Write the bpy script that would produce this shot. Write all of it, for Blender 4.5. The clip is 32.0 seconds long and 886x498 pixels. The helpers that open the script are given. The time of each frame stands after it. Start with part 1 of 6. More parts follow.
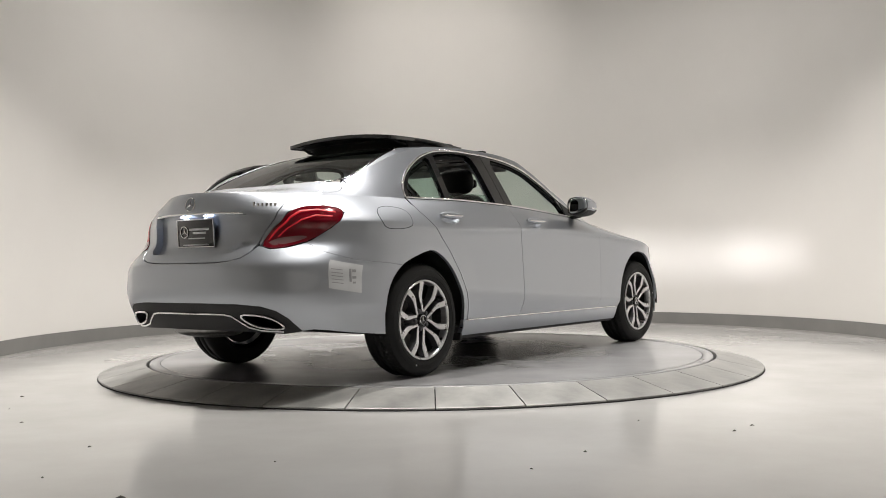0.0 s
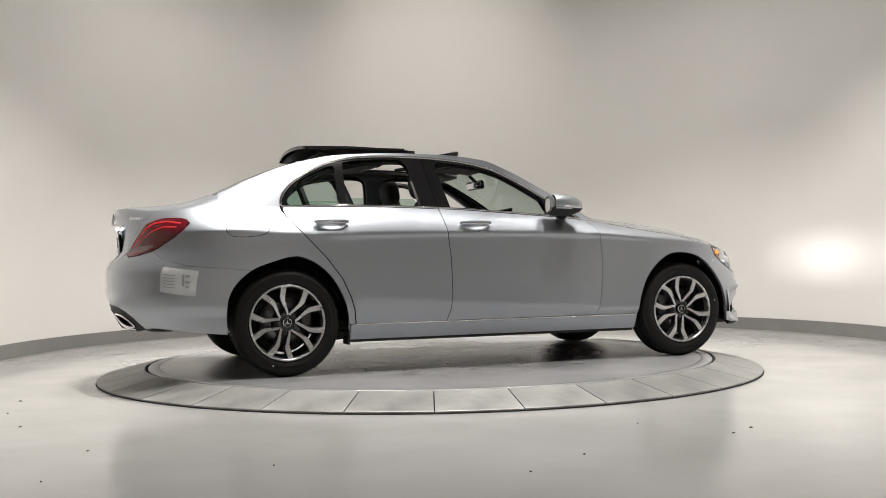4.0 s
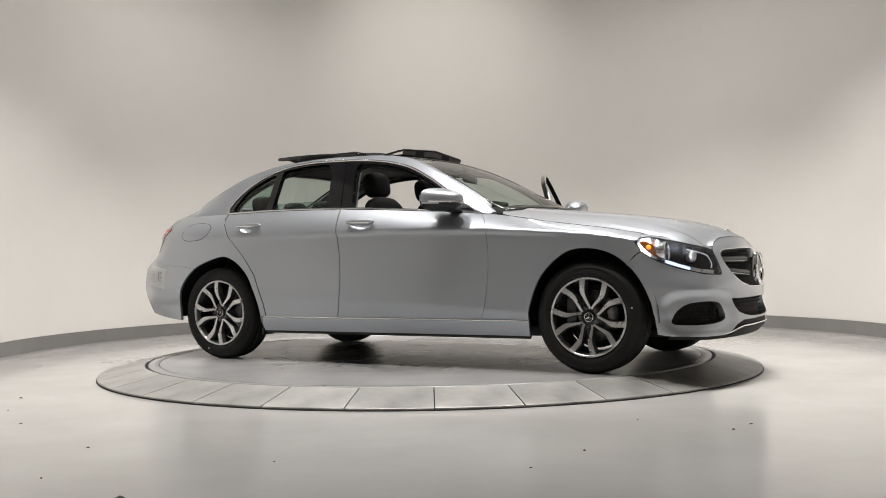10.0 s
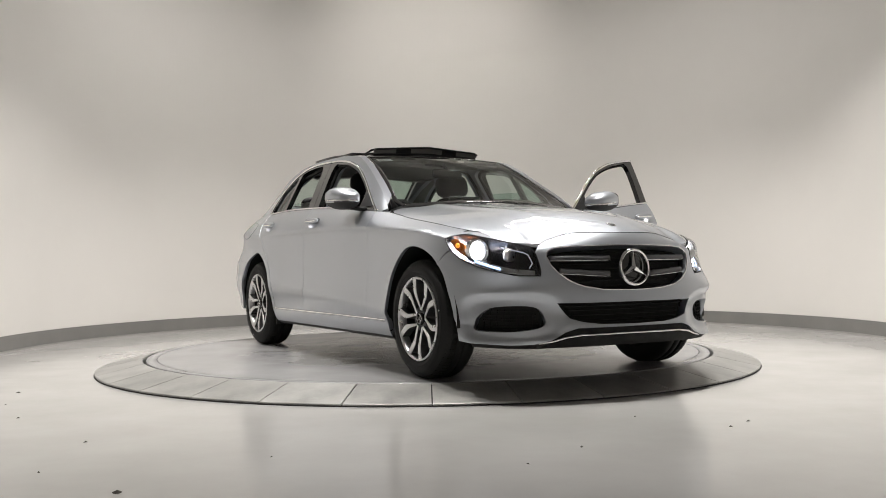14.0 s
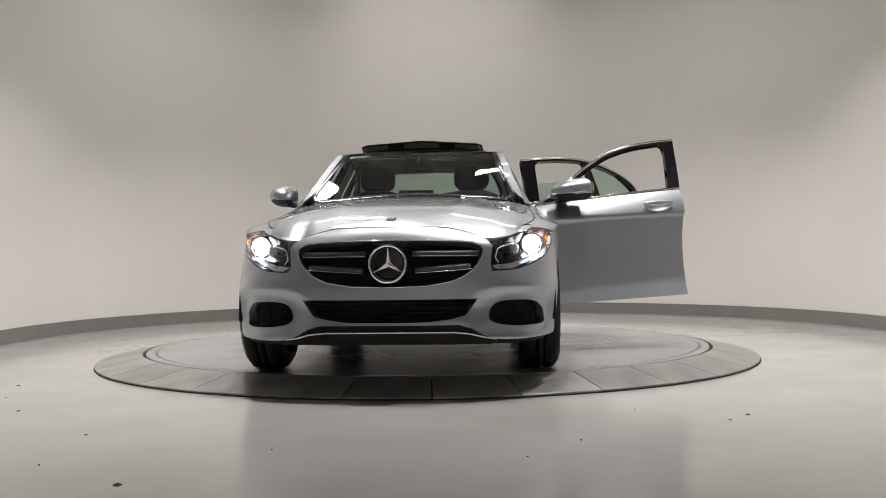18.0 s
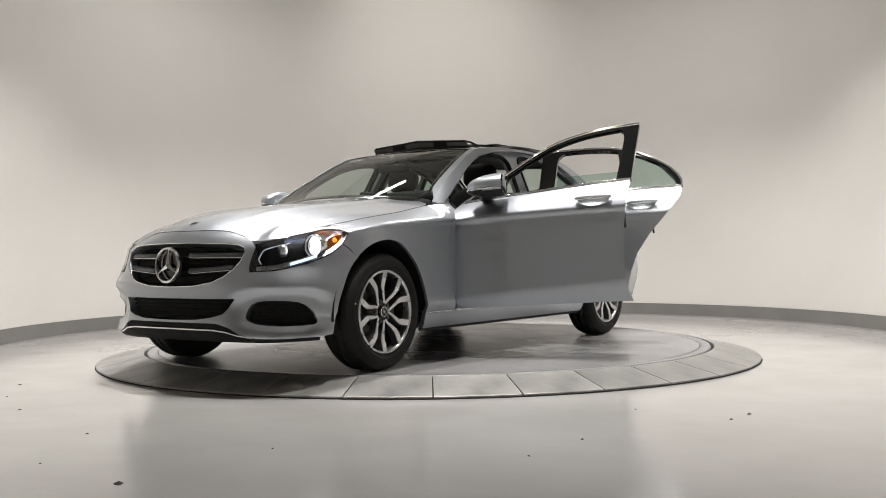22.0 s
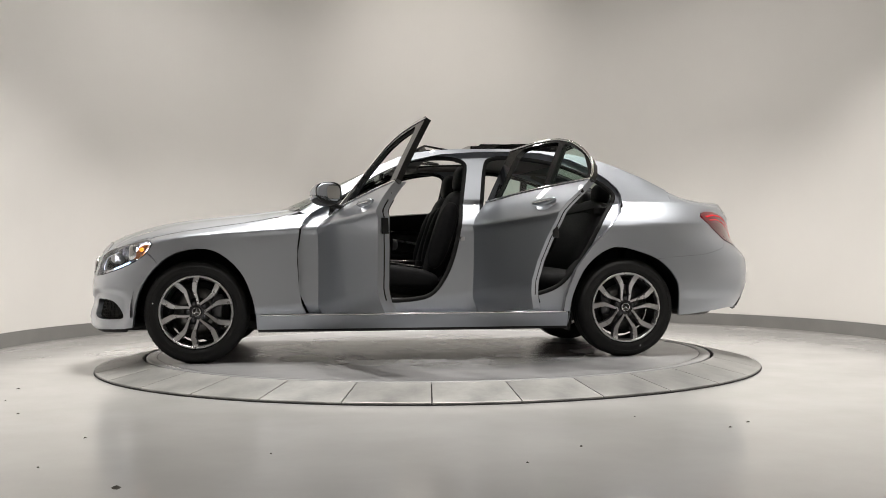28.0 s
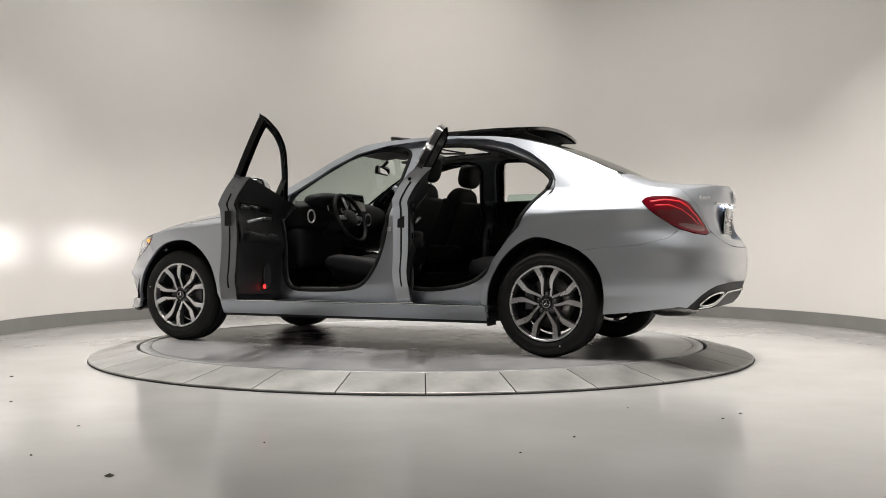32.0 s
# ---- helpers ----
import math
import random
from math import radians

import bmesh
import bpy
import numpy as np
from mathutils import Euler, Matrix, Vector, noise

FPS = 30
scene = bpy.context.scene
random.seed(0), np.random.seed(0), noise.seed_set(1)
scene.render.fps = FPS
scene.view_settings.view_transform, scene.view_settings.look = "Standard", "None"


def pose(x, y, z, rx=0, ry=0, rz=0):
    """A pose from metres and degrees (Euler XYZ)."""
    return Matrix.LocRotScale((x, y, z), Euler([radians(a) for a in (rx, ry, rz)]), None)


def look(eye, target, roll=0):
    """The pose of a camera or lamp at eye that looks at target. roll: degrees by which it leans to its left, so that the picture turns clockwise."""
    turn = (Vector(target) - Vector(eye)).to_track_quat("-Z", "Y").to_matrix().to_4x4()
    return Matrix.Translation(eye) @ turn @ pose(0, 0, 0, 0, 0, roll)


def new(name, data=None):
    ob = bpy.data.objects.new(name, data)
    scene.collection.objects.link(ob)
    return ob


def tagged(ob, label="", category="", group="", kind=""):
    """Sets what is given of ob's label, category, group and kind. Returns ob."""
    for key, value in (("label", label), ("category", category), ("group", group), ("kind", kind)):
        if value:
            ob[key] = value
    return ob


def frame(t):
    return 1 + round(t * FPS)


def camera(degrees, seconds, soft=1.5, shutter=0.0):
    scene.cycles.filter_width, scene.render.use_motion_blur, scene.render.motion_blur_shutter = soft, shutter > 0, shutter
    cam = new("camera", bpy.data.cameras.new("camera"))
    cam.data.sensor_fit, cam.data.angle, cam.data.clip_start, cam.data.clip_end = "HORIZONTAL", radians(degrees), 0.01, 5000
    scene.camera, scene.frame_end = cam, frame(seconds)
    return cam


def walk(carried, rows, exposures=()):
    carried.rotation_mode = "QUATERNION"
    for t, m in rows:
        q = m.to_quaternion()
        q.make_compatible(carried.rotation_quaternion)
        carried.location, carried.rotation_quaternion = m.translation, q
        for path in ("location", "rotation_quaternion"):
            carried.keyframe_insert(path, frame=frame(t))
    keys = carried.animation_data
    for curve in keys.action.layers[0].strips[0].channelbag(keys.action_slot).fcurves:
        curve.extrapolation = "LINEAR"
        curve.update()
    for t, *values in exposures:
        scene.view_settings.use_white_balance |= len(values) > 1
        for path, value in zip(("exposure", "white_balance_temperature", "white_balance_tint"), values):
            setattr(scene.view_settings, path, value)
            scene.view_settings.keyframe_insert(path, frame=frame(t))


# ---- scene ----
# Plan: the axis of the turntable is the origin, the viewer looks along +y.
LENS = 49.4
cam = camera(LENS, 32.0, soft=0.9)


def gaze(t, yaw, tilt, lean):
    return pose(0, -7.208, 0.727 - 0.0008 * (t - 16), 90 + tilt, 0, yaw) @ pose(0, 0, 0, 0, 0, -lean)


walk(cam, [(t, gaze(t, yaw, tilt, lean)) for t, yaw, tilt, lean in (
    (0.0, -0.72, 0.88, 0.80), (0.5, -0.83, 0.94, 0.77), (1.0, -0.85, 0.93, 0.75), (1.5, -0.95, 0.99, 0.76), (2.0, -1.00, 1.01, 0.75),
    (2.5, -0.98, 1.01, 0.81), (3.0, -0.97, 1.04, 0.89), (3.5, -0.89, 1.10, 0.94), (5.5, -0.70, 1.08, 0.97), (6.0, -0.71, 1.05, 1.01),
    (6.5, -0.68, 0.94, 1.05), (7.0, -0.63, 0.83, 1.06), (7.5, -0.60, 0.85, 1.08), (8.0, -0.68, 1.02, 1.09), (8.5, -0.74, 1.00, 1.07),
    (9.0, -0.77, 1.02, 1.05), (9.5, -0.74, 0.99, 1.01), (10.0, -0.80, 0.96, 0.98), (10.5, -0.86, 1.08, 0.98), (11.0, -0.87, 1.13, 0.97),
    (11.5, -0.85, 1.07, 0.95), (12.0, -0.83, 0.96, 0.89), (12.5, -0.82, 0.94, 0.82), (13.0, -0.86, 0.89, 0.70), (13.5, -0.90, 0.77, 0.73),
    (14.0, -0.90, 0.77, 0.74), (14.5, -0.87, 0.67, 0.75), (16.5, -0.96, 0.49, 0.77), (17.0, -0.84, 0.41, 0.74), (17.5, -0.84, 0.40, 0.71),
    (18.0, -0.90, 0.42, 0.70), (18.5, -0.92, 0.43, 0.70), (19.0, -0.91, 0.46, 0.70), (19.5, -0.93, 0.46, 0.69), (20.0, -0.93, 0.53, 0.70),
    (20.5, -0.95, 0.56, 0.69), (21.0, -0.94, 0.56, 0.69), (21.5, -0.90, 0.48, 0.68), (22.0, -0.83, 0.42, 0.65), (22.5, -0.86, 0.50, 0.61),
    (23.0, -0.96, 0.57, 0.58), (23.5, -1.09, 0.57, 0.54), (24.0, -1.07, 0.59, 0.47), (24.5, -1.08, 0.67, 0.40), (25.0, -0.90, 0.29, 0.32),
    (25.5, -0.62, 0.93, 0.34), (27.5, -0.85, 0.85, 0.35), (28.0, -0.85, 0.84, 0.33), (28.5, -0.90, 0.76, 0.35), (29.0, -0.87, 0.75, 0.34),
    (29.5, -0.82, 0.71, 0.32), (30.0, -0.89, 0.80, 0.28), (30.5, -0.99, 0.70, 0.26), (31.0, -1.06, 0.61, 0.19), (31.5, -1.06, 0.45, 0.09),
    (32.0, -1.17, 0.31, -0.03),
)], exposures=[(0, 0.0), (13.5, 0.0), (16.5, -0.36), (18.0, -0.33), (20.0, -0.05), (32, 0.0)])

# ---- light ----
world = bpy.data.worlds.new("world")
scene.world = world
world.use_nodes = True
world.node_tree.nodes["Background"].inputs[0].default_value = (0.9, 0.93, 1.0, 1)
world.node_tree.nodes["Background"].inputs[1].default_value = 0.0
scene.view_settings.exposure = 0.0


def area_lamp(name, eye, target, w, h, watts, tint=(1, 0.965, 0.925), spread=180):
    data = bpy.data.lights.new(name, "AREA")
    data.shape, data.size, data.size_y, data.energy, data.color = "RECTANGLE", w, h, watts, tint
    data.spread = radians(spread)
    ob = new(name, data)
    ob.matrix_world = look(eye, target)
    return ob


def spot_lamp(name, eye, target, watts, degrees, blend=0.6, radius=0.05, tint=(1, 0.965, 0.925)):
    data = bpy.data.lights.new(name, "SPOT")
    data.energy, data.spot_size, data.spot_blend, data.shadow_soft_size, data.color = watts, radians(degrees), blend, radius, tint
    ob = new(name, data)
    ob.matrix_world = look(eye, target)
    return ob


CEIL = 4.4
WALL_C, WALL_R = (0.22, 1.0), 3.83


# ---- materials ----
def material(name, color, rough=0.5, metal=0.0, **more):
    m = bpy.data.materials.new(name)
    m.use_nodes = True
    b = m.node_tree.nodes["Principled BSDF"]
    b.inputs["Base Color"].default_value = (*color, 1)
    b.inputs["Roughness"].default_value = rough
    b.inputs["Metallic"].default_value = metal
    for key, value in more.items():
        b.inputs[key.replace("_", " ")].default_value = value
    return m


def mottled(m, a, b, scale, detail=4.0, rough=None, bump=0.0, bump_scale=None, stretch=(1, 1, 1)):
    """Two colours mixed by noise, with roughness and fine relief to match."""
    t = m.node_tree
    n, l = t.nodes, t.links
    bsdf = n["Principled BSDF"]
    co = n.new("ShaderNodeTexCoord")
    mp = n.new("ShaderNodeMapping")
    mp.inputs["Scale"].default_value = stretch
    l.new(co.outputs["Object"], mp.inputs["Vector"])
    no = n.new("ShaderNodeTexNoise")
    no.inputs["Scale"].default_value, no.inputs["Detail"].default_value, no.inputs["Roughness"].default_value = scale, detail, 0.6
    l.new(mp.outputs["Vector"], no.inputs["Vector"])
    ramp = n.new("ShaderNodeValToRGB")
    ramp.color_ramp.elements[0].position, ramp.color_ramp.elements[1].position = 0.3, 0.7
    ramp.color_ramp.elements[0].color, ramp.color_ramp.elements[1].color = (*a, 1), (*b, 1)
    l.new(no.outputs["Fac"], ramp.inputs["Fac"])
    l.new(ramp.outputs["Color"], bsdf.inputs["Base Color"])
    if rough:
        mr = n.new("ShaderNodeMapRange")
        mr.inputs["To Min"].default_value, mr.inputs["To Max"].default_value = rough
        l.new(no.outputs["Fac"], mr.inputs["Value"])
        l.new(mr.outputs["Result"], bsdf.inputs["Roughness"])
    if bump:
        n2 = n.new("ShaderNodeTexNoise")
        n2.inputs["Scale"].default_value, n2.inputs["Detail"].default_value = bump_scale or scale * 8, 3
        l.new(mp.outputs["Vector"], n2.inputs["Vector"])
        bp = n.new("ShaderNodeBump")
        bp.inputs["Strength"].default_value, bp.inputs["Distance"].default_value = bump, 0.01
        l.new(n2.outputs["Fac"], bp.inputs["Height"])
        l.new(bp.outputs["Normal"], bsdf.inputs["Normal"])
    return m


M_WALL = mottled(material("painted_plaster", (0.7, 0.68, 0.64), 0.75), (0.745, 0.725, 0.695), (0.775, 0.755, 0.725), 0.7, bump=0.03, bump_scale=90)
M_FLOOR = mottled(material("sealed_concrete", (0.5, 0.49, 0.48), 0.25, Specular_IOR_Level=0.75), (0.45, 0.443, 0.432), (0.52, 0.514, 0.502), 1.1, detail=6, rough=(0.10, 0.18))
M_BASE = mottled(material("grey_vinyl", (0.2, 0.19, 0.185), 0.45), (0.19, 0.185, 0.18), (0.22, 0.215, 0.205), 3.0)
M_CEIL = material("ceiling_paint", (0.3, 0.295, 0.285), 0.9)
M_DISC = mottled(material("disc_steel", (0.2, 0.2, 0.2), 0.3, 0.0, Specular_IOR_Level=0.7), (0.25, 0.25, 0.254), (0.33, 0.33, 0.335), 1.6, detail=8, rough=(0.23, 0.29), bump=0.006, bump_scale=22)
M_RAMP = mottled(material("ramp_plate", (0.2, 0.2, 0.2), 0.5, 0.0, Specular_IOR_Level=0.6), (0.20, 0.20, 0.192), (0.39, 0.387, 0.37), 4.5, detail=8, rough=(0.26, 0.48), bump=0.08, bump_scale=40)


def stained_shaded_disc(m):
    """Dark oil stains with ragged edges round the middle of the disc, spread outward to paint in shade under the car,
    and faint rings of wear.
    """
    t = m.node_tree
    n, l = t.nodes, t.links
    bsdf = n["Principled BSDF"]
    plain = bsdf.inputs["Base Color"].links[0].from_socket
    co, no, ln = n.new("ShaderNodeTexCoord"), n.new("ShaderNodeTexNoise"), n.new("ShaderNodeVectorMath")
    ln.operation = "LENGTH"
    l.new(co.outputs["Object"], ln.inputs[0])
    l.new(co.outputs["Object"], no.inputs["Vector"])
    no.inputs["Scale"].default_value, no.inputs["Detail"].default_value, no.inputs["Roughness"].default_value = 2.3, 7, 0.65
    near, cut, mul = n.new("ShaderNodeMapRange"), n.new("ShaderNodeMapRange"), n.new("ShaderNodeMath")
    # reaches past the oil stains: the car's shade, put into the disc's colour
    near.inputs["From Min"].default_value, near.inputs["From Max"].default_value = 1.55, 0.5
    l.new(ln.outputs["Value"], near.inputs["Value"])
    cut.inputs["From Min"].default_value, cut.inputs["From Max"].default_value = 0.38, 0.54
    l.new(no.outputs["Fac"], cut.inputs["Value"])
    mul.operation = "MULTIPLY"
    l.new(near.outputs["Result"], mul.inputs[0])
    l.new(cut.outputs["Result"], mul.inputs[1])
    mix = n.new("ShaderNodeMix")
    mix.data_type = "RGBA"
    l.new(mul.outputs["Value"], mix.inputs["Factor"])
    l.new(plain, mix.inputs["A"])
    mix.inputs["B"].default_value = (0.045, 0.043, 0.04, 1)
    l.new(mix.outputs["Result"], bsdf.inputs["Base Color"])


def vary(m, low, high):
    """Each piece a little lighter or darker than its neighbours."""
    t = m.node_tree
    n, l = t.nodes, t.links
    bsdf = n["Principled BSDF"]
    plain = bsdf.inputs["Base Color"].links[0].from_socket
    info, mr, mix = n.new("ShaderNodeObjectInfo"), n.new("ShaderNodeMapRange"), n.new("ShaderNodeVectorMath")
    mr.inputs["To Min"].default_value, mr.inputs["To Max"].default_value = low, high
    l.new(info.outputs["Random"], mr.inputs["Value"])
    mix.operation = "SCALE"
    l.new(plain, mix.inputs[0])
    l.new(mr.outputs["Result"], mix.inputs["Scale"])
    l.new(mix.outputs["Vector"], bsdf.inputs["Base Color"])


stained_shaded_disc(M_DISC)
vary(M_RAMP, 0.85, 1.2)
M_RUBBER = mottled(material("black_rubber", (0.015, 0.015, 0.015), 0.7, Specular_IOR_Level=0.2), (0.012, 0.012, 0.012), (0.02, 0.02, 0.02), 20)


def mesh_ob(name, verts, faces, mat, parent=None, smooth=False, label=""):
    me = bpy.data.meshes.new(name)
    me.from_pydata([tuple(v) for v in verts], [], faces)
    me.validate()
    me.update()
    if mat:
        me.materials.append(mat)
    if smooth:
        me.polygons.foreach_set("use_smooth", [True] * len(me.polygons))
    ob = new(name, me)
    if parent:
        ob.parent = parent
    if label:
        ob["label"] = label
    return ob


def part(name, bm, mat, parent, label="", smooth=False):
    me = bpy.data.meshes.new(name)
    bm.to_mesh(me)
    bm.free()
    me.materials.append(mat)
    if smooth:
        me.polygons.foreach_set("use_smooth", [True] * len(me.polygons))
    ob = new(name, me)
    if parent:
        ob.parent = parent
    if label:
        ob["label"] = label
    return ob


# ---- the studio ----
def wall_line(steps=240):
    """The round back wall, which runs on straight behind the viewer; from one end to the other."""
    cx, cy = WALL_C
    line = [(cx + WALL_R, -10.0), (cx + WALL_R, -4.0)]
    line += [(cx + WALL_R * math.cos(a), cy + WALL_R * math.sin(a)) for a in np.linspace(0, math.pi, steps)]
    return line + [(cx - WALL_R, -4.0), (cx - WALL_R, -10.0)]


def swept_wall(name, line, z0, z1, inner, outer, mat):
    """A strip of wall with thickness along a plan line (inner and outer are offsets along the outward normal)."""
    pts = [Vector(p) for p in line]
    nrm = []
    for i, p in enumerate(pts):
        d = (pts[min(i + 1, len(pts) - 1)] - pts[max(i - 1, 0)]).normalized()
        nrm.append(Vector((d.y, -d.x)))
    verts, faces = [], []
    for p, n in zip(pts, nrm):
        a, b = p + n * inner, p + n * outer
        verts += [(a.x, a.y, z0), (a.x, a.y, z1), (b.x, b.y, z1), (b.x, b.y, z0)]
    for i in range(len(pts) - 1):
        for k in range(4):
            faces.append((4 * i + k, 4 * i + (k + 1) % 4, 4 * i + 4 + (k + 1) % 4, 4 * i + 4 + k))
    faces += [(0, 1, 2, 3), tuple(4 * (len(pts) - 1) + k for k in (3, 2, 1, 0))]
    return mesh_ob(name, verts, faces, mat)


def box(name, x0, x1, y0, y1, z0, z1, mat, parent=None):
    v = [(x, y, z) for x in (x0, x1) for y in (y0, y1) for z in (z0, z1)]
    return mesh_ob(name, v, [(0, 1, 3, 2), (4, 6, 7, 5), (0, 4, 5, 1), (2, 3, 7, 6), (0, 2, 6, 4), (1, 5, 7, 3)], mat, parent)


WL = wall_line()
tagged(swept_wall("wall_curved", WL, -0.05, CEIL, 0.0, 0.2, M_WALL), "warm white painted curved studio wall", "wall", kind="structure")
tagged(swept_wall("baseboard", WL, 0.0, 0.145, -0.012, -0.001, M_BASE), "grey vinyl baseboard along the curved wall", "baseboard", kind="structure")
tagged(swept_wall("trim", WL, 0.0, 0.018, -0.03, -0.0125, material("toe_strip", (0.34, 0.33, 0.32), 0.4)), "thin light grey toe of the baseboard", "trim", kind="structure")
tagged(box("wall_south", -3.7, 4.2, -10.2, -10.0, -0.05, CEIL, M_WALL), "plain painted wall behind the viewer", "wall", kind="structure")
tagged(box("ceiling", -4.0, 4.5, -10.2, 5.2, CEIL, CEIL + 0.2, M_CEIL), "plain dull grey ceiling", "ceiling", kind="structure")
tagged(box("floor", -4.0, 4.5, -10.2, 5.2, -0.2, 0.0, M_FLOOR), "polished pale grey sealed concrete floor", "floor", kind="structure")

# ---- the turntable ----
R_OUT, R_IN, DISC = 2.353, 2.043, 0.080
R_DISC = 2.022


def lathe(name, profile, mat, parent=None, steps=160, smooth=True):
    """Turn a profile of (r, z) round the z axis."""
    verts, faces = [], []
    k = len(profile)
    for i in range(steps):
        a = 2 * math.pi * i / steps
        verts += [(r * math.cos(a), r * math.sin(a), z) for r, z in profile]
    for i in range(steps):
        j = (i + 1) % steps
        for n in range(k - 1):
            faces.append((i * k + n, j * k + n, j * k + n + 1, i * k + n + 1))
    return mesh_ob(name, verts, faces, mat, parent, smooth)


turntable = tagged(new("turntable"), "round raised car turntable with a brushed grey disc", "turntable")
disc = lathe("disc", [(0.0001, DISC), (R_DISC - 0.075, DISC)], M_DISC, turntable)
lathe("disc_rim", [(R_DISC - 0.068, DISC - 0.02), (R_DISC - 0.068, DISC), (R_DISC - 0.003, DISC), (R_DISC, DISC - 0.004), (R_DISC, 0.004)], M_DISC, turntable)
lathe("disc_seam", [(R_DISC - 0.075, DISC - 0.02), (R_DISC - 0.075, DISC - 0.002), (R_DISC - 0.068, DISC - 0.002)], M_RUBBER, turntable)
lathe("gap_liner", [(R_DISC - 0.1, 0.004), (R_IN + 0.01, 0.004)], M_RUBBER, turntable)
ramp = tagged(new("turntable_ramp"), "sloping ring of worn grey metal plates round the turntable", "ramp")
N_PLATE = 32


def plate_mesh():
    """One sloping plate of the ring, with a small bevel at its top edge."""
    half = math.pi / N_PLATE - 0.0016
    verts, faces = [], []
    prof = [(R_IN, 0.003), (R_IN, DISC - 0.004), (R_IN + 0.004, DISC), (R_OUT - 0.004, 0.0165), (R_OUT, 0.0135), (R_OUT, 0.001)]
    n = 6
    for i in range(n + 1):
        a = -half + 2 * half * i / n
        verts += [(r * math.cos(a), r * math.sin(a), z) for r, z in prof]
    k = len(prof)
    for i in range(n):
        for j in range(k - 1):
            faces.append((i * k + j, (i + 1) * k + j, (i + 1) * k + j + 1, i * k + j + 1))
    faces += [tuple(range(k)), tuple(n * k + j for j in reversed(range(k)))]
    me = bpy.data.meshes.new("plate")
    me.from_pydata(verts, [], faces)
    me.materials.append(M_RAMP)
    return me


PLATE = plate_mesh()
for i in range(N_PLATE):
    p = new("plate", PLATE)
    p.parent = ramp
    p.rotation_euler = (0, 0, radians(-89.7) + (i + 0.5) * 2 * math.pi / N_PLATE)
lathe("ramp_bed", [(R_IN + 0.006, 0.002), (R_IN + 0.006, DISC - 0.008), (R_OUT - 0.006, 0.009), (R_OUT + 0.004, 0.006), (R_OUT + 0.006, 0.001)], M_RUBBER, ramp)

# specks of dirt on the floor
M_DIRT = mottled(material("dirt", (0.04, 0.035, 0.03), 0.9), (0.03, 0.027, 0.022), (0.06, 0.05, 0.04), 60)
rnd = random.Random(5)
for x, y, s in ((-1.99, -2.51, 0.012), (-2.39, -1.56, 0.018), (-1.39, -3.76, 0.012), (-1.43, -3.18, 0.012), (1.30, -3.05, 0.014), (1.42, -2.92, 0.016), (0.59, -3.45, 0.014), (0.35, -3.75, 0.009), (-0.60, -3.55, 0.008), (-1.01, -4.08, 0.030), (0.95, -2.75, 0.010), (-2.25, -2.05, 0.008)):
    n = 9
    verts = [(s * rnd.uniform(0.5, 1.1) * math.cos(2 * math.pi * i / n), 0.55 * s * rnd.uniform(0.5, 1.1) * math.sin(2 * math.pi * i / n), 0.0005) for i in range(n)] + [(0, 0, 0.004 + s * 0.15)]
    o = mesh_ob("floor_speck", verts, [(i, (i + 1) % n, n) for i in range(n)], M_DIRT)
    o.location, o.rotation_euler = (x, y, 0), (0, 0, rnd.uniform(0, 3))
    tagged(o, "small dark speck of dirt on the polished floor", "debris", "specks on the floor")

# ---- lamps of the studio ----
for x in (-1.45, 1.45):
    area_lamp("strip_lamp", (x, 2.1, CEIL - 0.1), (x, 2.1, 0), 1.4, 0.16, 32, (1, 0.965, 0.925))
for k in range(10):
    a = radians(18 + 36 * k)
    c, s = math.cos(a), math.sin(a)
    spot_lamp("downlight", (0.3 + 1.9 * c, 0.1 + 1.9 * s, CEIL - 0.12), (0.3 + 2.75 * c, 0.1 + 2.75 * s, 0.0), 445, 80, 1.0, 0.05, (1, 0.96, 0.915))
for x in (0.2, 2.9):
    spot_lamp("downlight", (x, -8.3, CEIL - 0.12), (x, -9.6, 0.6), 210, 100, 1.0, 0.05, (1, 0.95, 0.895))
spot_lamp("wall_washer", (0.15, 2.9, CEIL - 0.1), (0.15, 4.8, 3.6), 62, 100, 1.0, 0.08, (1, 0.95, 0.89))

# ---- the car's surfaces, in its own space: x forward, y to its left, z up from the disc ----
def smooth_curve(*knots):
    """A monotone cubic through (x, y) knots, level beyond its ends' slopes."""
    xs, ys = [k[0] for k in knots], [k[1] for k in knots]
    n = len(xs)
    d = [(ys[i + 1] - ys[i]) / (xs[i + 1] - xs[i]) for i in range(n - 1)]
    m = [d[0]] + [0 if d[i - 1] * d[i] <= 0 else 2 * d[i - 1] * d[i] / (d[i - 1] + d[i]) for i in range(1, n - 1)] + [d[-1]]

    def f(x):
        if x <= xs[0]:
            return ys[0] + m[0] * (x - xs[0])
        if x >= xs[-1]:
            return ys[-1] + m[-1] * (x - xs[-1])
        i = 0
        while x > xs[i + 1]:
            i += 1
        h = xs[i + 1] - xs[i]
        t = (x - xs[i]) / h
        return ((1 + 2 * t) * (1 - t) ** 2 * ys[i] + t * (1 - t) ** 2 * h * m[i]
                + t * t * (3 - 2 * t) * ys[i + 1] + t * t * (t - 1) * h * m[i + 1])
    return f


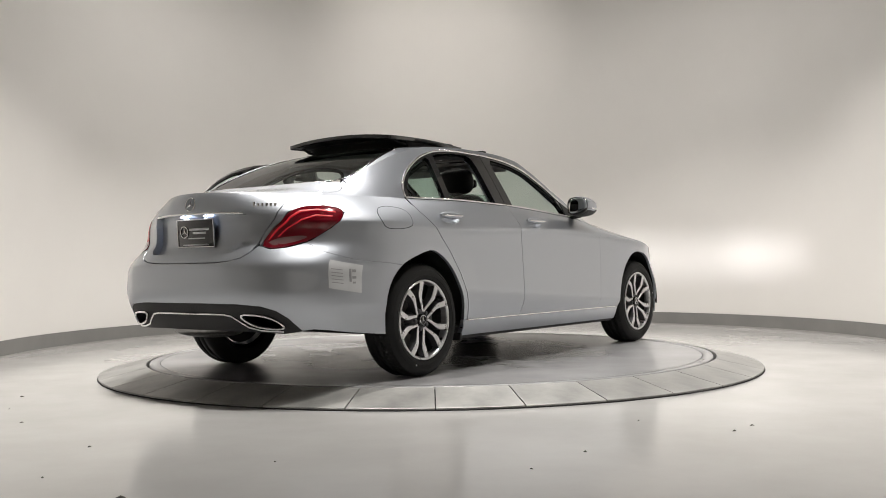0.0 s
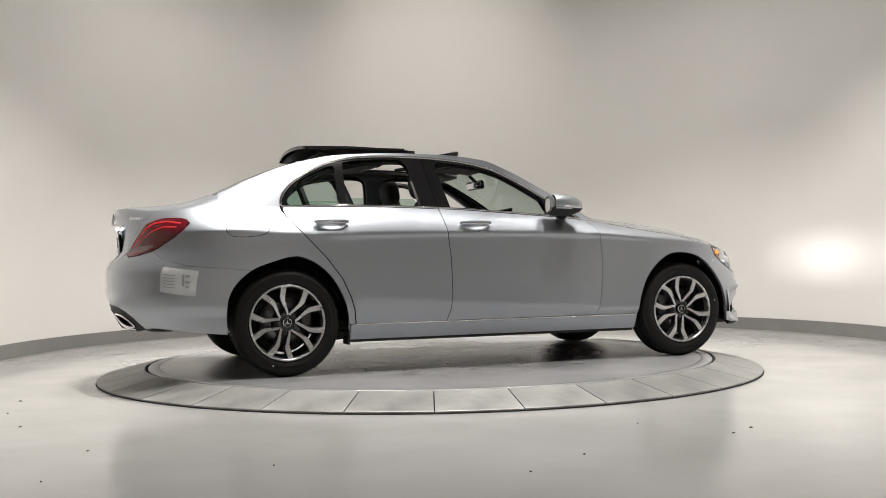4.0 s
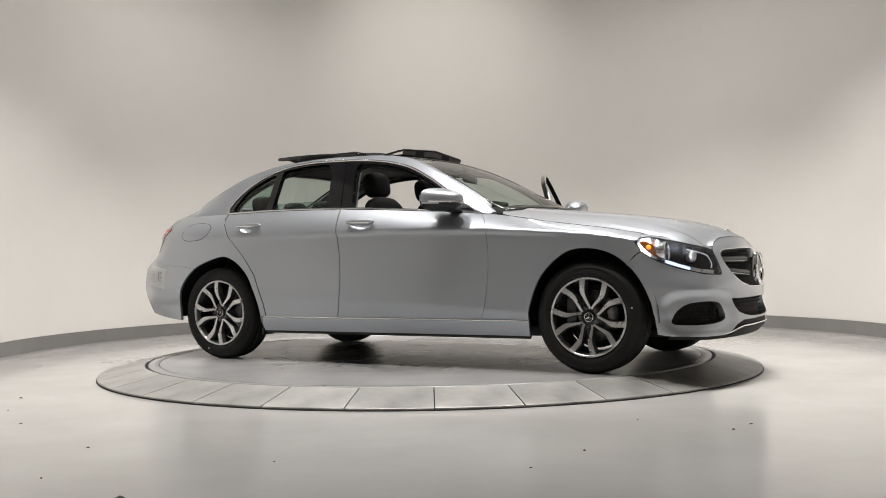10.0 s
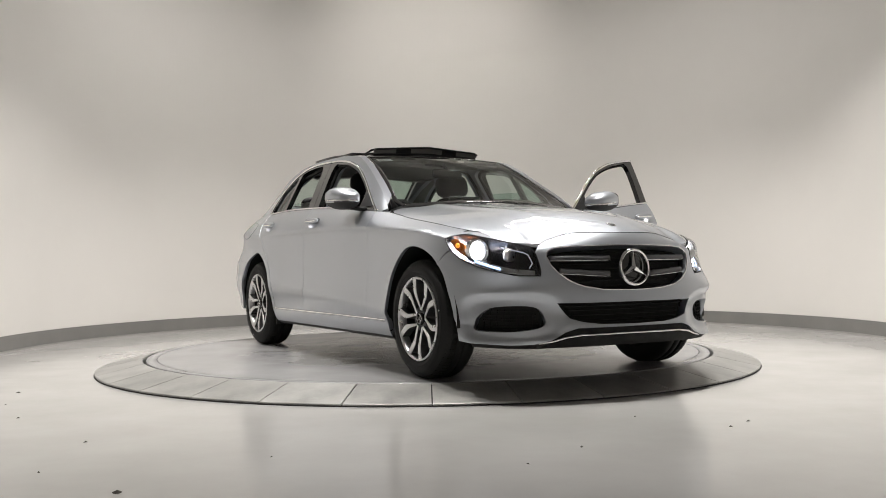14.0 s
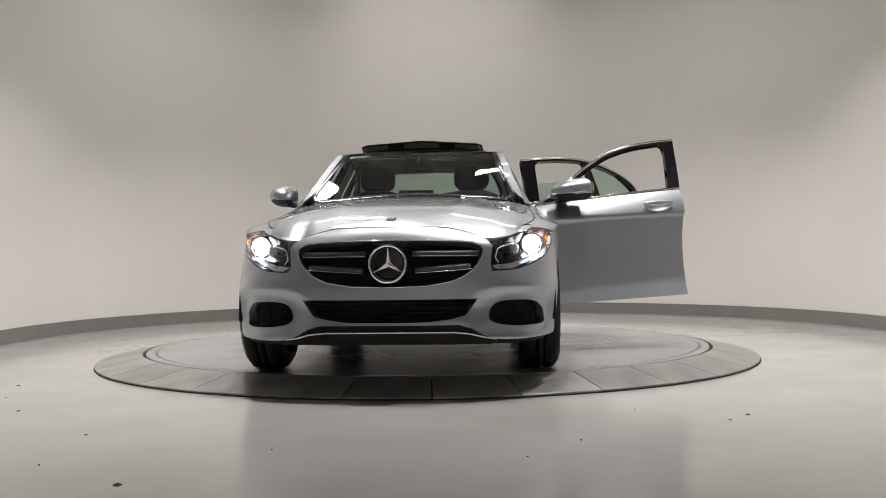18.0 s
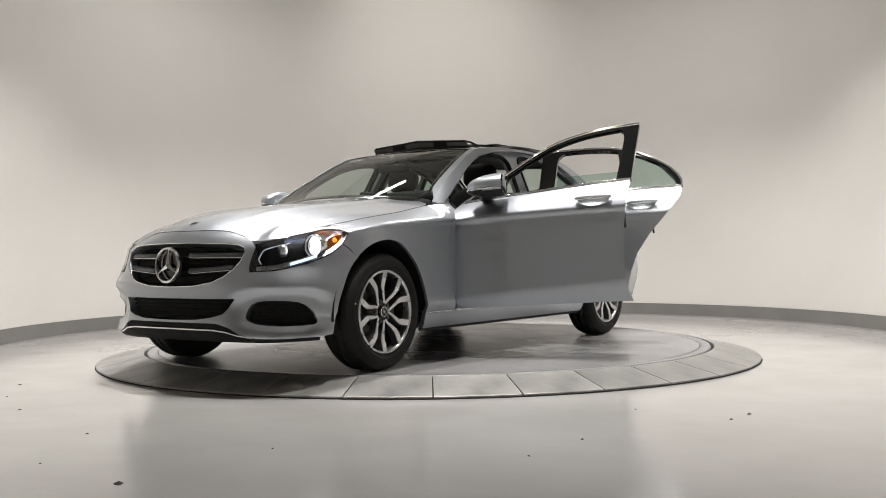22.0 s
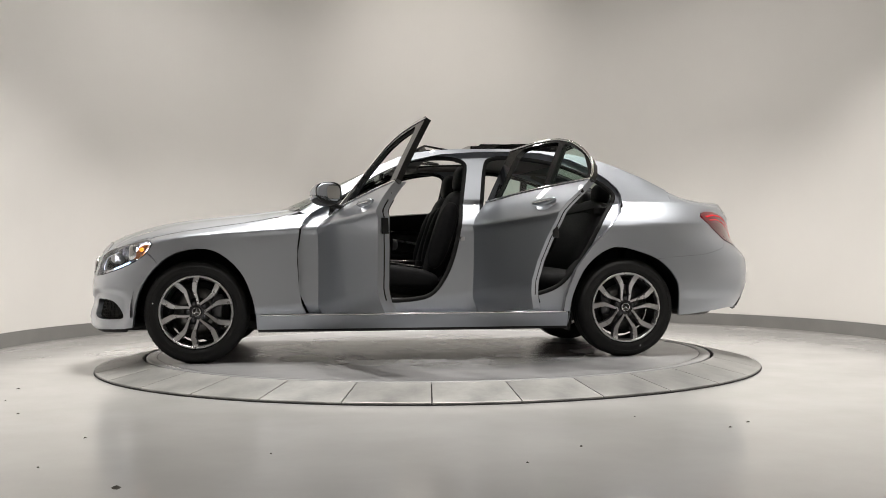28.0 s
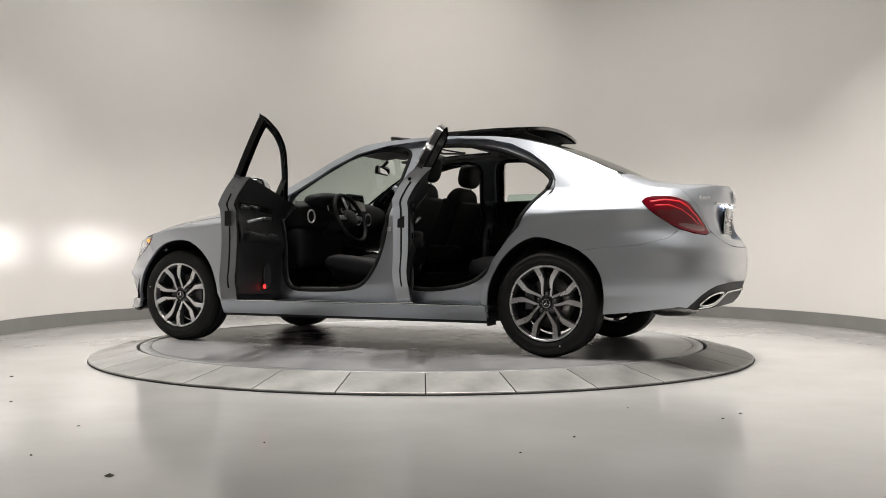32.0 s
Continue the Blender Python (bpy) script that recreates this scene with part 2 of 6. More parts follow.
X_F, X_R = 1.42, -1.42          # the axles, where the ends begin to round
L_F, L_R = 0.95, 1.15           # length of the rounded ends along the wall
nose_p = smooth_curve((0.2, 3.0), (0.48, 3.0), (0.62, 2.6), (0.9, 2.4))      # how square the corners are in plan
nose_q = smooth_curve((0.2, 2.5), (0.48, 2.5), (0.62, 2.2), (0.9, 2.05))
tail_p = smooth_curve((0.2, 3.6), (0.45, 4.0), (0.62, 4.0), (0.80, 3.2), (1.1, 2.75))
tail_q = smooth_curve((0.2, 3.1), (0.45, 3.9), (0.62, 3.7), (0.80, 2.5), (1.1, 2.05))
nose_x = smooth_curve((0.15, 2.12), (0.20, 2.19), (0.25, 2.225), (0.30, 2.225), (0.38, 2.205), (0.5, 2.21), (0.6, 2.205), (0.7, 2.178), (0.75, 2.155), (0.80, 2.112), (0.84, 2.05), (0.87, 1.98))
tail_x = smooth_curve((0.22, -2.30), (0.30, -2.37), (0.42, -2.43), (0.55, -2.462), (0.66, -2.462), (0.72, -2.44), (0.80, -2.40), (0.90, -2.395), (0.955, -2.41), (1.0, -2.406), (1.06, -2.392), (1.09, -2.372))
low_y = smooth_curve((0.15, 0.80), (0.21, 0.838), (0.26, 0.86), (0.31, 0.872), (0.37, 0.886), (0.42, 0.8955), (0.452, 0.8975), (0.468, 0.8955), (0.6, 0.8875), (0.70, 0.8845), (0.79, 0.8845), (0.838, 0.8855), (0.860, 0.894), (0.87, 0.897))
plain_y = smooth_curve((0.42, 0.895), (0.46, 0.897), (0.6, 0.8905), (0.75, 0.887), (0.82, 0.890), (0.87, 0.897))
shoulder_z = smooth_curve((-2.4, 0.90), (-1.9, 0.90), (-1.2, 0.872), (-0.77, 0.881), (-0.4, 0.885), (0.15, 0.886), (0.7, 0.870), (1.1, 0.848), (1.45, 0.822), (1.75, 0.77), (2.1, 0.69))
belt_z = smooth_curve((-2.4, 1.03), (-2.2, 1.035), (-1.9, 1.05), (-1.43, 1.054), (-0.97, 1.058), (-0.4, 1.047), (0.34, 1.004), (0.70, 0.975), (0.92, 0.945), (1.1, 0.913), (1.49, 0.858), (1.73, 0.815), (1.9, 0.79), (2.06, 0.765), (2.2, 0.76))
belt_y = smooth_curve((-2.4, 0.70), (-2.0, 0.735), (-1.43, 0.755), (-0.9, 0.785), (0.3, 0.79), (0.70, 0.775), (0.92, 0.755), (1.2, 0.765), (1.6, 0.765), (1.9, 0.73), (2.2, 0.70))
arch_flare = smooth_curve((0.0, 0.012), (0.36, 0.012), (0.44, 0.007), (0.6, 0.0), (1.0, 0.0))


def half_width(x, z):
    zs, zb = shoulder_z(x), belt_z(x)
    if z <= zs:
        v = z if z < 0.6 else 0.6 + (z - 0.6) * 0.27 / (zs - 0.6)
        if 0.30 < z < 0.6:
            zc = 0.432 - 0.066 * max(-1.0, min(1.0, x))
            v = 0.30 + (z - 0.30) * 0.152 / (zc - 0.30) if z < zc else 0.6 - (0.6 - z) * 0.148 / (0.6 - zc)
        y = low_y(v)
        if v > 0.42:
            soft = min(1.0, max(0.0, (-0.9 - x) / 0.3, (x - 1.0) / 0.35))
            y += (plain_y(v) - y) * soft
    else:
        s = min((z - zs) / (zb - zs), 1.3)
        y = 0.897 - (0.897 - belt_y(x)) * (0.62 * s + 0.38 * s ** 2)
    if z < 0.45 and abs(x) > 1.0:
        y += min((abs(x) - 1.0) / 0.5, 1.0) * max(0.0, 0.885 - y) * 0.9 * min(1.0, max(0.0, (z - 0.16) / 0.06))
    for ax in (X_F, X_R):
        d = math.hypot(x - ax, (z - 0.335) * 0.95)
        y += arch_flare(min(d, 1.0)) * min(1.0, max(0.0, (zs - z) / 0.09))
    return y


def scoop(u, z):
    """How far the front bumper is hollowed round its side intakes."""
    r = (abs((u - 1.885) / 0.215) ** 3 + abs((z - 0.352) / 0.112) ** 3) ** (1 / 3)
    k = min(1.0, max(0.0, (1.28 - r) / 0.45)) * min(1.0, max(0.0, (u - 1.58) / 0.14))
    return 0.026 * k * k * (3 - 2 * k)


def wall(u, z):
    """The body's side, wrapped round nose and tail: u is x along the sides and runs on to the middle of the nose (2.37) or tail (-2.57)."""
    if u > X_F:
        a = min((u - X_F) / L_F, 1.0) * math.pi / 2
        x = X_F + (nose_x(z) - X_F) * math.sin(a) ** (2 / nose_p(z))
        d = scoop(u, z) - 0.018 * math.exp(-((u - 1.85) / 0.15) ** 2) * min(1.0, max(0.0, (0.60 - z) / 0.12))
        return Vector((x - d * math.sin(a), half_width(min(x, 2.1), z) * max(math.cos(a), 0.0) ** (2 / nose_q(z)) - d * math.cos(a), z))
    if u < X_R:
        a = min((X_R - u) / L_R, 1.0) * math.pi / 2
        x = X_R + (tail_x(z) - X_R) * math.sin(a) ** (2 / tail_p(z))
        return Vector((x, half_width(max(x, -2.3), z) * max(math.cos(a), 0.0) ** (2 / tail_q(z)), z))
    return Vector((u, half_width(u, z), z))


def edge_y(x):
    """Half the width of the wall along the belt line."""
    z = belt_z(x)
    if x > X_F:
        s = min((x - X_F) / (nose_x(z) - X_F), 0.999) ** (nose_p(z) / 2)
        return half_width(min(x, 2.1), z) * math.sqrt(1 - s * s) ** (2 / nose_q(z))
    if x < X_R:
        s = min((X_R - x) / (X_R - tail_x(z)), 0.999) ** (tail_p(z) / 2)
        return half_width(max(x, -2.3), z) * math.sqrt(1 - s * s) ** (2 / tail_q(z))
    return belt_y(x)


rail_z = smooth_curve((-2.45, 1.02), (-2.38, 1.035), (-2.25, 1.05), (-2.0, 1.090), (-1.85, 1.128), (-1.6, 1.238), (-1.3, 1.350), (-1.0, 1.410), (-0.6, 1.430), (-0.3, 1.426), (0.0, 1.397), (0.2, 1.320), (0.4, 1.212), (0.6, 1.098), (0.72, 1.015), (0.80, 0.965))
rail_y = smooth_curve((-2.4, 0.28), (-2.24, 0.39), (-2.1, 0.50), (-2.0, 0.552), (-1.85, 0.60), (-1.6, 0.622), (-1.3, 0.615), (-1.0, 0.60), (-0.4, 0.595), (0.0, 0.60), (0.3, 0.638), (0.6, 0.695), (0.80, 0.745))
mid_z = smooth_curve((-2.45, 1.06), (-2.38, 1.072), (-2.30, 1.082), (-2.2, 1.086), (-2.0, 1.106), (-1.85, 1.150), (-1.6, 1.270), (-1.3, 1.383), (-1.1, 1.428), (-0.8, 1.452), (-0.45, 1.456), (-0.2, 1.446), (0.0, 1.422), (0.2, 1.352), (0.5, 1.222), (0.8, 1.085), (0.95, 1.015))
hood_z = smooth_curve((0.55, 1.06), (0.8, 1.035), (0.95, 1.018), (1.2, 0.990), (1.5, 0.958), (1.8, 0.914), (2.0, 0.862), (2.06, 0.838), (2.12, 0.802), (2.16, 0.768))


def green(x, z):
    """The sides of the cabin, from the belt line in to the roof rail."""
    zb, zr = belt_z(x), rail_z(x)
    s = (z - zb) / max(zr - zb, 0.02)
    y0, y1 = edge_y(x), rail_y(x)
    return Vector((x, y0 + (y1 - y0) * s + 0.022 * max(s, 0) * (1 - s), z))


def top(x, y):
    """Roof, both screens and the boot lid's deck."""
    r = min(abs(y) / rail_y(x), 1.15)
    flat = min(1.0, max(0.0, (0.0 - x) / 0.3)) * min(1.0, max(0.0, (x + 1.2) / 0.3))
    return Vector((x, y, mid_z(x) - (mid_z(x) - rail_z(x)) * r ** (2.0 + 0.4 * flat)))


def hood(x, y):
    """The bonnet, with two soft ridges."""
    e = max(edge_y(x), 0.45)
    r = min(abs(y) / e, 1.2)
    ridge = 0.007 * math.exp(-((abs(y) - 0.30 - 0.12 * (1.9 - x)) / 0.05) ** 2) * min(1.0, max(0.0, (2.0 - x) / 0.3))
    return Vector((x, y, hood_z(x) - (hood_z(x) - belt_z(x)) * r ** 2.3 + ridge))


deck_power = smooth_curve((-2.4, 3.2), (-2.2, 3.5), (-1.95, 5.0), (-1.8, 7.5))


def tail_top(x, y):
    """The tail's top from the middle out to the belt line."""
    r = min(abs(y) / max(edge_y(x), 0.3), 1.1)
    return Vector((x, y, mid_z(x) - (mid_z(x) - belt_z(x)) * r ** deck_power(x)))


def u_of(x, z):
    """The wall's first number at a place x along the car."""
    if x > X_F:
        s = min((x - X_F) / (nose_x(z) - X_F), 1.0)
        return X_F + L_F * math.asin(s ** (nose_p(z) / 2)) * 2 / math.pi
    if x < X_R:
        s = min((X_R - x) / (X_R - tail_x(z)), 1.0)
        return X_R - L_R * math.asin(s ** (tail_p(z) / 2)) * 2 / math.pi
    return x


# ---- materials of the car ----
def car_paint():
    m = material("silver_paint", (0.43, 0.455, 0.495), 0.32, 0.88, Coat_Weight=1.0, Coat_Roughness=0.02)
    t = m.node_tree
    n, l = t.nodes, t.links
    co, no, mr = n.new("ShaderNodeTexCoord"), n.new("ShaderNodeTexNoise"), n.new("ShaderNodeMapRange")
    no.inputs["Scale"].default_value, no.inputs["Detail"].default_value = 900, 1
    l.new(co.outputs["Object"], no.inputs["Vector"])
    mr.inputs["To Min"].default_value, mr.inputs["To Max"].default_value = 0.36, 0.47
    l.new(no.outputs["Fac"], mr.inputs["Value"])
    l.new(mr.outputs["Result"], n["Principled BSDF"].inputs["Roughness"])
    return m


def clear_glass(name, tint, gloss=1.0):
    """Thin glass: it lets light straight through, and mirrors at grazing angles."""
    m = bpy.data.materials.new(name)
    m.use_nodes = True
    t = m.node_tree
    n, l = t.nodes, t.links
    n.remove(n["Principled BSDF"])
    lw, tr, gl, mx = n.new("ShaderNodeLayerWeight"), n.new("ShaderNodeBsdfTransparent"), n.new("ShaderNodeBsdfGlossy"), n.new("ShaderNodeMixShader")
    pw, ma = n.new("ShaderNodeMath"), n.new("ShaderNodeMath")
    lw.inputs["Blend"].default_value = 0.5
    pw.operation, ma.operation = "POWER", "MULTIPLY_ADD"
    pw.inputs[1].default_value = 5.0
    ma.inputs[1].default_value, ma.inputs[2].default_value = 0.88, 0.07 * gloss
    l.new(lw.outputs["Facing"], pw.inputs[0])
    l.new(pw.outputs["Value"], ma.inputs[0])
    tr.inputs["Color"].default_value = (*tint, 1)
    gl.inputs["Roughness"].default_value = 0.01
    l.new(ma.outputs["Value"], mx.inputs["Fac"])
    l.new(tr.outputs["BSDF"], mx.inputs[1])
    l.new(gl.outputs["BSDF"], mx.inputs[2])
    l.new(mx.outputs["Shader"], n["Material Output"].inputs["Surface"])
    return m


def glow(name, color, strength):
    m = material(name, color, 0.4)
    b = m.node_tree.nodes["Principled BSDF"]
    b.inputs["Emission Color"].default_value = (*color, 1)
    b.inputs["Emission Strength"].default_value = strength
    return m


M_PAINT = car_paint()
M_CHROME = material("chrome", (0.90, 0.90, 0.91), 0.08, 1.0)
M_SATIN = mottled(material("satin_alloy", (0.55, 0.55, 0.56), 0.3, 1.0), (0.60, 0.60, 0.61), (0.68, 0.68, 0.69), 25, rough=(0.25, 0.31))
M_DARKALLOY = material("dark_alloy", (0.10, 0.10, 0.105), 0.4, 0.6)
M_PIANO = material("gloss_black", (0.008, 0.008, 0.009), 0.08, Coat_Weight=0.6)
M_BLACK = mottled(material("black_plastic", (0.02, 0.02, 0.021), 0.55, Specular_IOR_Level=0.3), (0.016, 0.016, 0.017), (0.026, 0.026, 0.027), 120, bump=0.05, bump_scale=400)
M_LEATHER = mottled(material("black_leather", (0.010, 0.010, 0.011), 0.6, Specular_IOR_Level=0.18), (0.008, 0.008, 0.009), (0.013, 0.013, 0.014), 30, rough=(0.5, 0.65), bump=0.15, bump_scale=300)
M_CARPET = mottled(material("black_carpet", (0.012, 0.012, 0.012), 0.95), (0.009, 0.009, 0.009), (0.018, 0.018, 0.018), 90, bump=0.4, bump_scale=500)
M_LINER = mottled(material("grey_headliner", (0.22, 0.215, 0.205), 0.9), (0.2, 0.195, 0.19), (0.24, 0.235, 0.225), 50, bump=0.1, bump_scale=400)
M_TYRE = mottled(material("tyre_rubber", (0.02, 0.02, 0.02), 0.75, Specular_IOR_Level=0.35), (0.007, 0.007, 0.007), (0.013, 0.013, 0.013), 30, rough=(0.55, 0.8), bump=0.1, bump_scale=200)
M_SCREEN = clear_glass("green_tint_screen", (0.66, 0.76, 0.71))
M_SIDEGLASS = clear_glass("green_tint_side_glass", (0.60, 0.74, 0.68))
M_LENS = clear_glass("clear_lens", (0.96, 0.97, 0.98))
M_RED = material("red_lens", (0.12, 0.001, 0.006), 0.06, Coat_Weight=1.0, Coat_Roughness=0.02)
M_REDGLOW = glow("red_lamp", (0.62, 0.004, 0.016), 0.16)
M_AMBER = glow("amber_lamp", (0.9, 0.30, 0.02), 1.2)
M_WHITE = material("white_film", (0.80, 0.81, 0.82), 0.4)
M_INK = material("dark_print", (0.04, 0.04, 0.045), 0.5)
M_BRAKE = mottled(material("brake_steel", (0.25, 0.245, 0.24), 0.35, 0.9), (0.2, 0.195, 0.19), (0.3, 0.295, 0.29), 40)
M_MIRROR = material("mirror", (0.75, 0.76, 0.77), 0.02, 1.0)


# ---- tools for panels ----
def inside(poly, pts):
    """Which points lie inside a closed polygon."""
    p, q = np.asarray(poly), np.asarray(pts)
    hit = np.zeros(len(q), bool)
    for (x0, y0), (x1, y1) in zip(p, np.roll(p, -1, axis=0)):
        if y0 != y1:
            hit ^= ((y0 > q[:, 1]) != (y1 > q[:, 1])) & (q[:, 0] < (x1 - x0) * (q[:, 1] - y0) / (y1 - y0) + x0)
    return hit


def dense(poly, step, closed=True):
    """The polygon with points no further apart than step."""
    out = []
    pts = list(poly) + ([poly[0]] if closed else [])
    for a, b in zip(pts, pts[1:]):
        n = max(1, math.ceil(math.dist(a, b) / step))
        out += [(a[0] + (b[0] - a[0]) * i / n, a[1] + (b[1] - a[1]) * i / n) for i in range(n)]
    return out if closed else out + [tuple(pts[-1])]


def rounded(poly, rounds=2, closed=True):
    """Corner cutting: the polygon with soft corners."""
    for _ in range(rounds):
        out = []
        n = len(poly)
        for i in range(n if closed else n - 1):
            a, b = poly[i], poly[(i + 1) % n]
            out += [tuple(a[k] * 0.75 + b[k] * 0.25 for k in range(len(a))), tuple(a[k] * 0.25 + b[k] * 0.75 for k in range(len(a)))]
        poly = out if closed else [poly[0]] + out + [poly[-1]]
    return poly


def frame_at(fn, a, b, e=0.010):
    """Point and outward normal of a surface."""
    p = fn(a, b)
    n = (fn(a + e, b) - fn(a - e, b)).cross(fn(a, b + e) - fn(a, b - e))
    if n.length < 1e-12:
        n = Vector((0, 1, 0))
    n.normalize()
    c = Vector((max(-1.2, min(1.2, p.x)), 0, 0.55))
    return p, (n if n.dot(p - c) >= 0 else -n)


def distance_to(poly, pts):
    p, q = np.asarray(poly), np.asarray(pts)
    best = np.full(len(q), 9.0)
    for a, b in zip(p, np.roll(p, -1, axis=0)):
        d = b - a
        s = np.clip(((q - a) @ d) / max(d @ d, 1e-12), 0, 1)
        best = np.minimum(best, np.hypot(*(q - a - s[:, None] * d).T))
    return best


def panel(name, fn, outline, mat, parent, side=1, holes=(), res=0.025, depth=0.012, lift=0.0, label="", hole_depth=None, inward=None):
    """A sheet cut from a surface by an outline in the surface's own two numbers, with holes, and edges turned inward."""
    from mathutils.geometry import delaunay_2d_cdt
    loops = [dense(outline, res)] + [dense(h, res) for h in holes]
    pts, edges = [], []
    for lp in loops:
        k = len(pts)
        pts += lp
        edges += [(k + i, k + (i + 1) % len(lp)) for i in range(len(lp))]
    lo, hi = np.min(loops[0], axis=0), np.max(loops[0], axis=0)
    gx, gy = np.meshgrid(np.arange(lo[0] + res / 2, hi[0], res), np.arange(lo[1] + res / 2, hi[1], res))
    grid = np.stack([gx.ravel(), gy.ravel()], 1)
    keep = inside(loops[0], grid) & (distance_to(loops[0], grid) > res * 0.45)
    for h in loops[1:]:
        keep &= ~inside(h, grid) & (distance_to(h, grid) > res * 0.45)
    pts += [tuple(g) for g in grid[keep]]
    co, _, tris, _, _, _ = delaunay_2d_cdt([Vector(p) for p in pts], edges, [], 0, 1e-6)
    co = [(c.x, c.y) for c in co]
    mid = np.array([np.mean([co[i] for i in f], axis=0) for f in tris])
    ok = inside(loops[0], mid)
    for h in loops[1:]:
        ok &= ~inside(h, mid)
    verts, norms = [], []
    for c in co:
        p, n = frame_at(fn, *c)
        verts.append(p + n * lift)
        norms.append(n)
    faces = []
    for f, good in zip(tris, ok):
        if good:
            a, b, c = (verts[i] for i in f)
            flat = (b - a).cross(c - a)
            if flat.length > 1e-12:
                faces.append(tuple(f) if flat.dot(norms[f[0]]) > 0 else tuple(reversed(f)))
    for k, lp in enumerate(loops):
        d = depth if k == 0 or hole_depth is None else hole_depth
        if d <= 0:
            continue
        base, m = len(verts), len(lp)
        ring = [frame_at(fn, *c) for c in lp]
        for i in range(m):
            p, n = ring[i]
            along = ring[(i + 1) % m][0] - ring[i - 1][0]
            away = along.cross(n)
            away = away.normalized() if away.length > 1e-9 else n
            c2 = Vector((lp[i][0], lp[i][1]))
            d2 = Vector((lp[(i + 1) % m][0] - lp[i - 1][0], lp[(i + 1) % m][1] - lp[i - 1][1]))
            o2 = Vector((d2.y, -d2.x)).normalized() * 0.002 if d2.length else Vector((0, 0))
            out3 = fn(c2.x + o2.x, c2.y + o2.y) - p
            if (k == 0) == bool(inside(lp, [(c2.x + o2.x, c2.y + o2.y)])[0]):
                out3 = -out3
            away = away if away.dot(out3) >= 0 else -away
            p = p + n * lift
            q = p - n * d if inward is None else p + Vector(inward) * d
            soft = p - n * min(0.0025, d / 3) + away * 0.0
            verts += [p, soft, q]
            norms += [(n + away * 0.9).normalized(), away, away]
        for i in range(m):
            a, b = base + 3 * i, base + 3 * ((i + 1) % m)
            for s in (0, 1):
                f = (a + s, b + s, b + s + 1, a + s + 1)
                flat = (verts[f[1]] - verts[f[0]]).cross(verts[f[2]] - verts[f[0]])
                faces.append(f if flat.dot(norms[a + 1]) > 0 else tuple(reversed(f)))
    if side < 0:
        verts = [Vector((v.x, -v.y, v.z)) for v in verts]
        norms = [Vector((n.x, -n.y, n.z)) for n in norms]
        faces = [tuple(reversed(f)) for f in faces]
    me = bpy.data.meshes.new(name)
    me.from_pydata(verts, [], faces)
    me.polygons.foreach_set("use_smooth", [True] * len(me.polygons))
    me.normals_split_custom_set_from_vertices(norms)
    me.materials.append(mat)
    ob = new(name, me)
    ob.parent = parent
    if label:
        ob["label"] = label
    return ob


def sweep(name, path, mat, parent, w=0.006, h=0.006, up=None, closed=False, sides=8, label="", taper=None):
    """A bar of oval section along a line in space. up: the direction of its height."""
    pts = [Vector(p) for p in path]
    n = len(pts)
    verts, faces = [], []
    for i, p in enumerate(pts):
        a = pts[(i + 1) % n] if closed or i < n - 1 else pts[i]
        b = pts[i - 1] if closed or i > 0 else pts[i]
        t = (a - b).normalized()
        ref = Vector(up[i] if isinstance(up, list) else up) if up is not None else (Vector((0, 0, 1)) if abs(t.z) < 0.9 else Vector((1, 0, 0)))
        s = t.cross(ref).normalized()
        v = s.cross(t).normalized()
        k = taper(i / max(n - 1, 1)) if taper else 1
        for j in range(sides):
            g = 2 * math.pi * (j + 0.5) / sides
            verts.append(p + s * (w * k * math.cos(g)) + v * (h * k * math.sin(g)))
    for i in range(n if closed else n - 1):
        for j in range(sides):
            a, b = i * sides, ((i + 1) % n) * sides
            faces.append((a + j, a + (j + 1) % sides, b + (j + 1) % sides, b + j))
    if not closed:
        faces += [tuple(range(sides))[::-1], tuple((n - 1) * sides + j for j in range(sides))]
    return mesh_ob(name, verts, faces, mat, parent, True, label)


def on(fn, line, lift=0.0, side=1, step=0.03, closed=False):
    """Points of a line on a surface, and the normals there."""
    out, nn = [], []
    for c in dense(line, step, closed):
        p, n = frame_at(fn, *c)
        p = p + n * lift
        out.append((p.x, p.y * side, p.z))
        nn.append((n.x, n.y * side, n.z))
    return out, nn


def strip(name, fn, line, mat, parent, side=1, w=0.006, h=0.004, lift=0.002, closed=False, label=""):
    p, n = on(fn, line, lift, side, 0.02, closed)
    return sweep(name, p, mat, parent, w, h, n, closed, 8, label)


def block(name, center, size, mat, parent, bevel=0.01, turn=(0, 0, 0), segments=3, label="", shape=None):
    """A soft-edged box; shape may push its points about."""
    bm = bmesh.new()
    bmesh.ops.create_cube(bm, size=1.0)
    for v in bm.verts:
        v.co = Vector((v.co.x * size[0], v.co.y * size[1], v.co.z * size[2]))
    if shape:
        bmesh.ops.subdivide_edges(bm, edges=bm.edges[:], cuts=4, use_grid_fill=True)
        for v in bm.verts:
            v.co = Vector(shape(*v.co))
    if bevel:
        sharp = [e for e in bm.edges if len(e.link_faces) == 2 and e.calc_face_angle(0) > 0.6]
        bmesh.ops.bevel(bm, geom=sharp, offset=bevel, segments=segments, affect="EDGES", profile=0.5)
    bmesh.ops.transform(bm, matrix=pose(*center, *turn), verts=bm.verts)
    return part(name, bm, mat, parent, label, True)


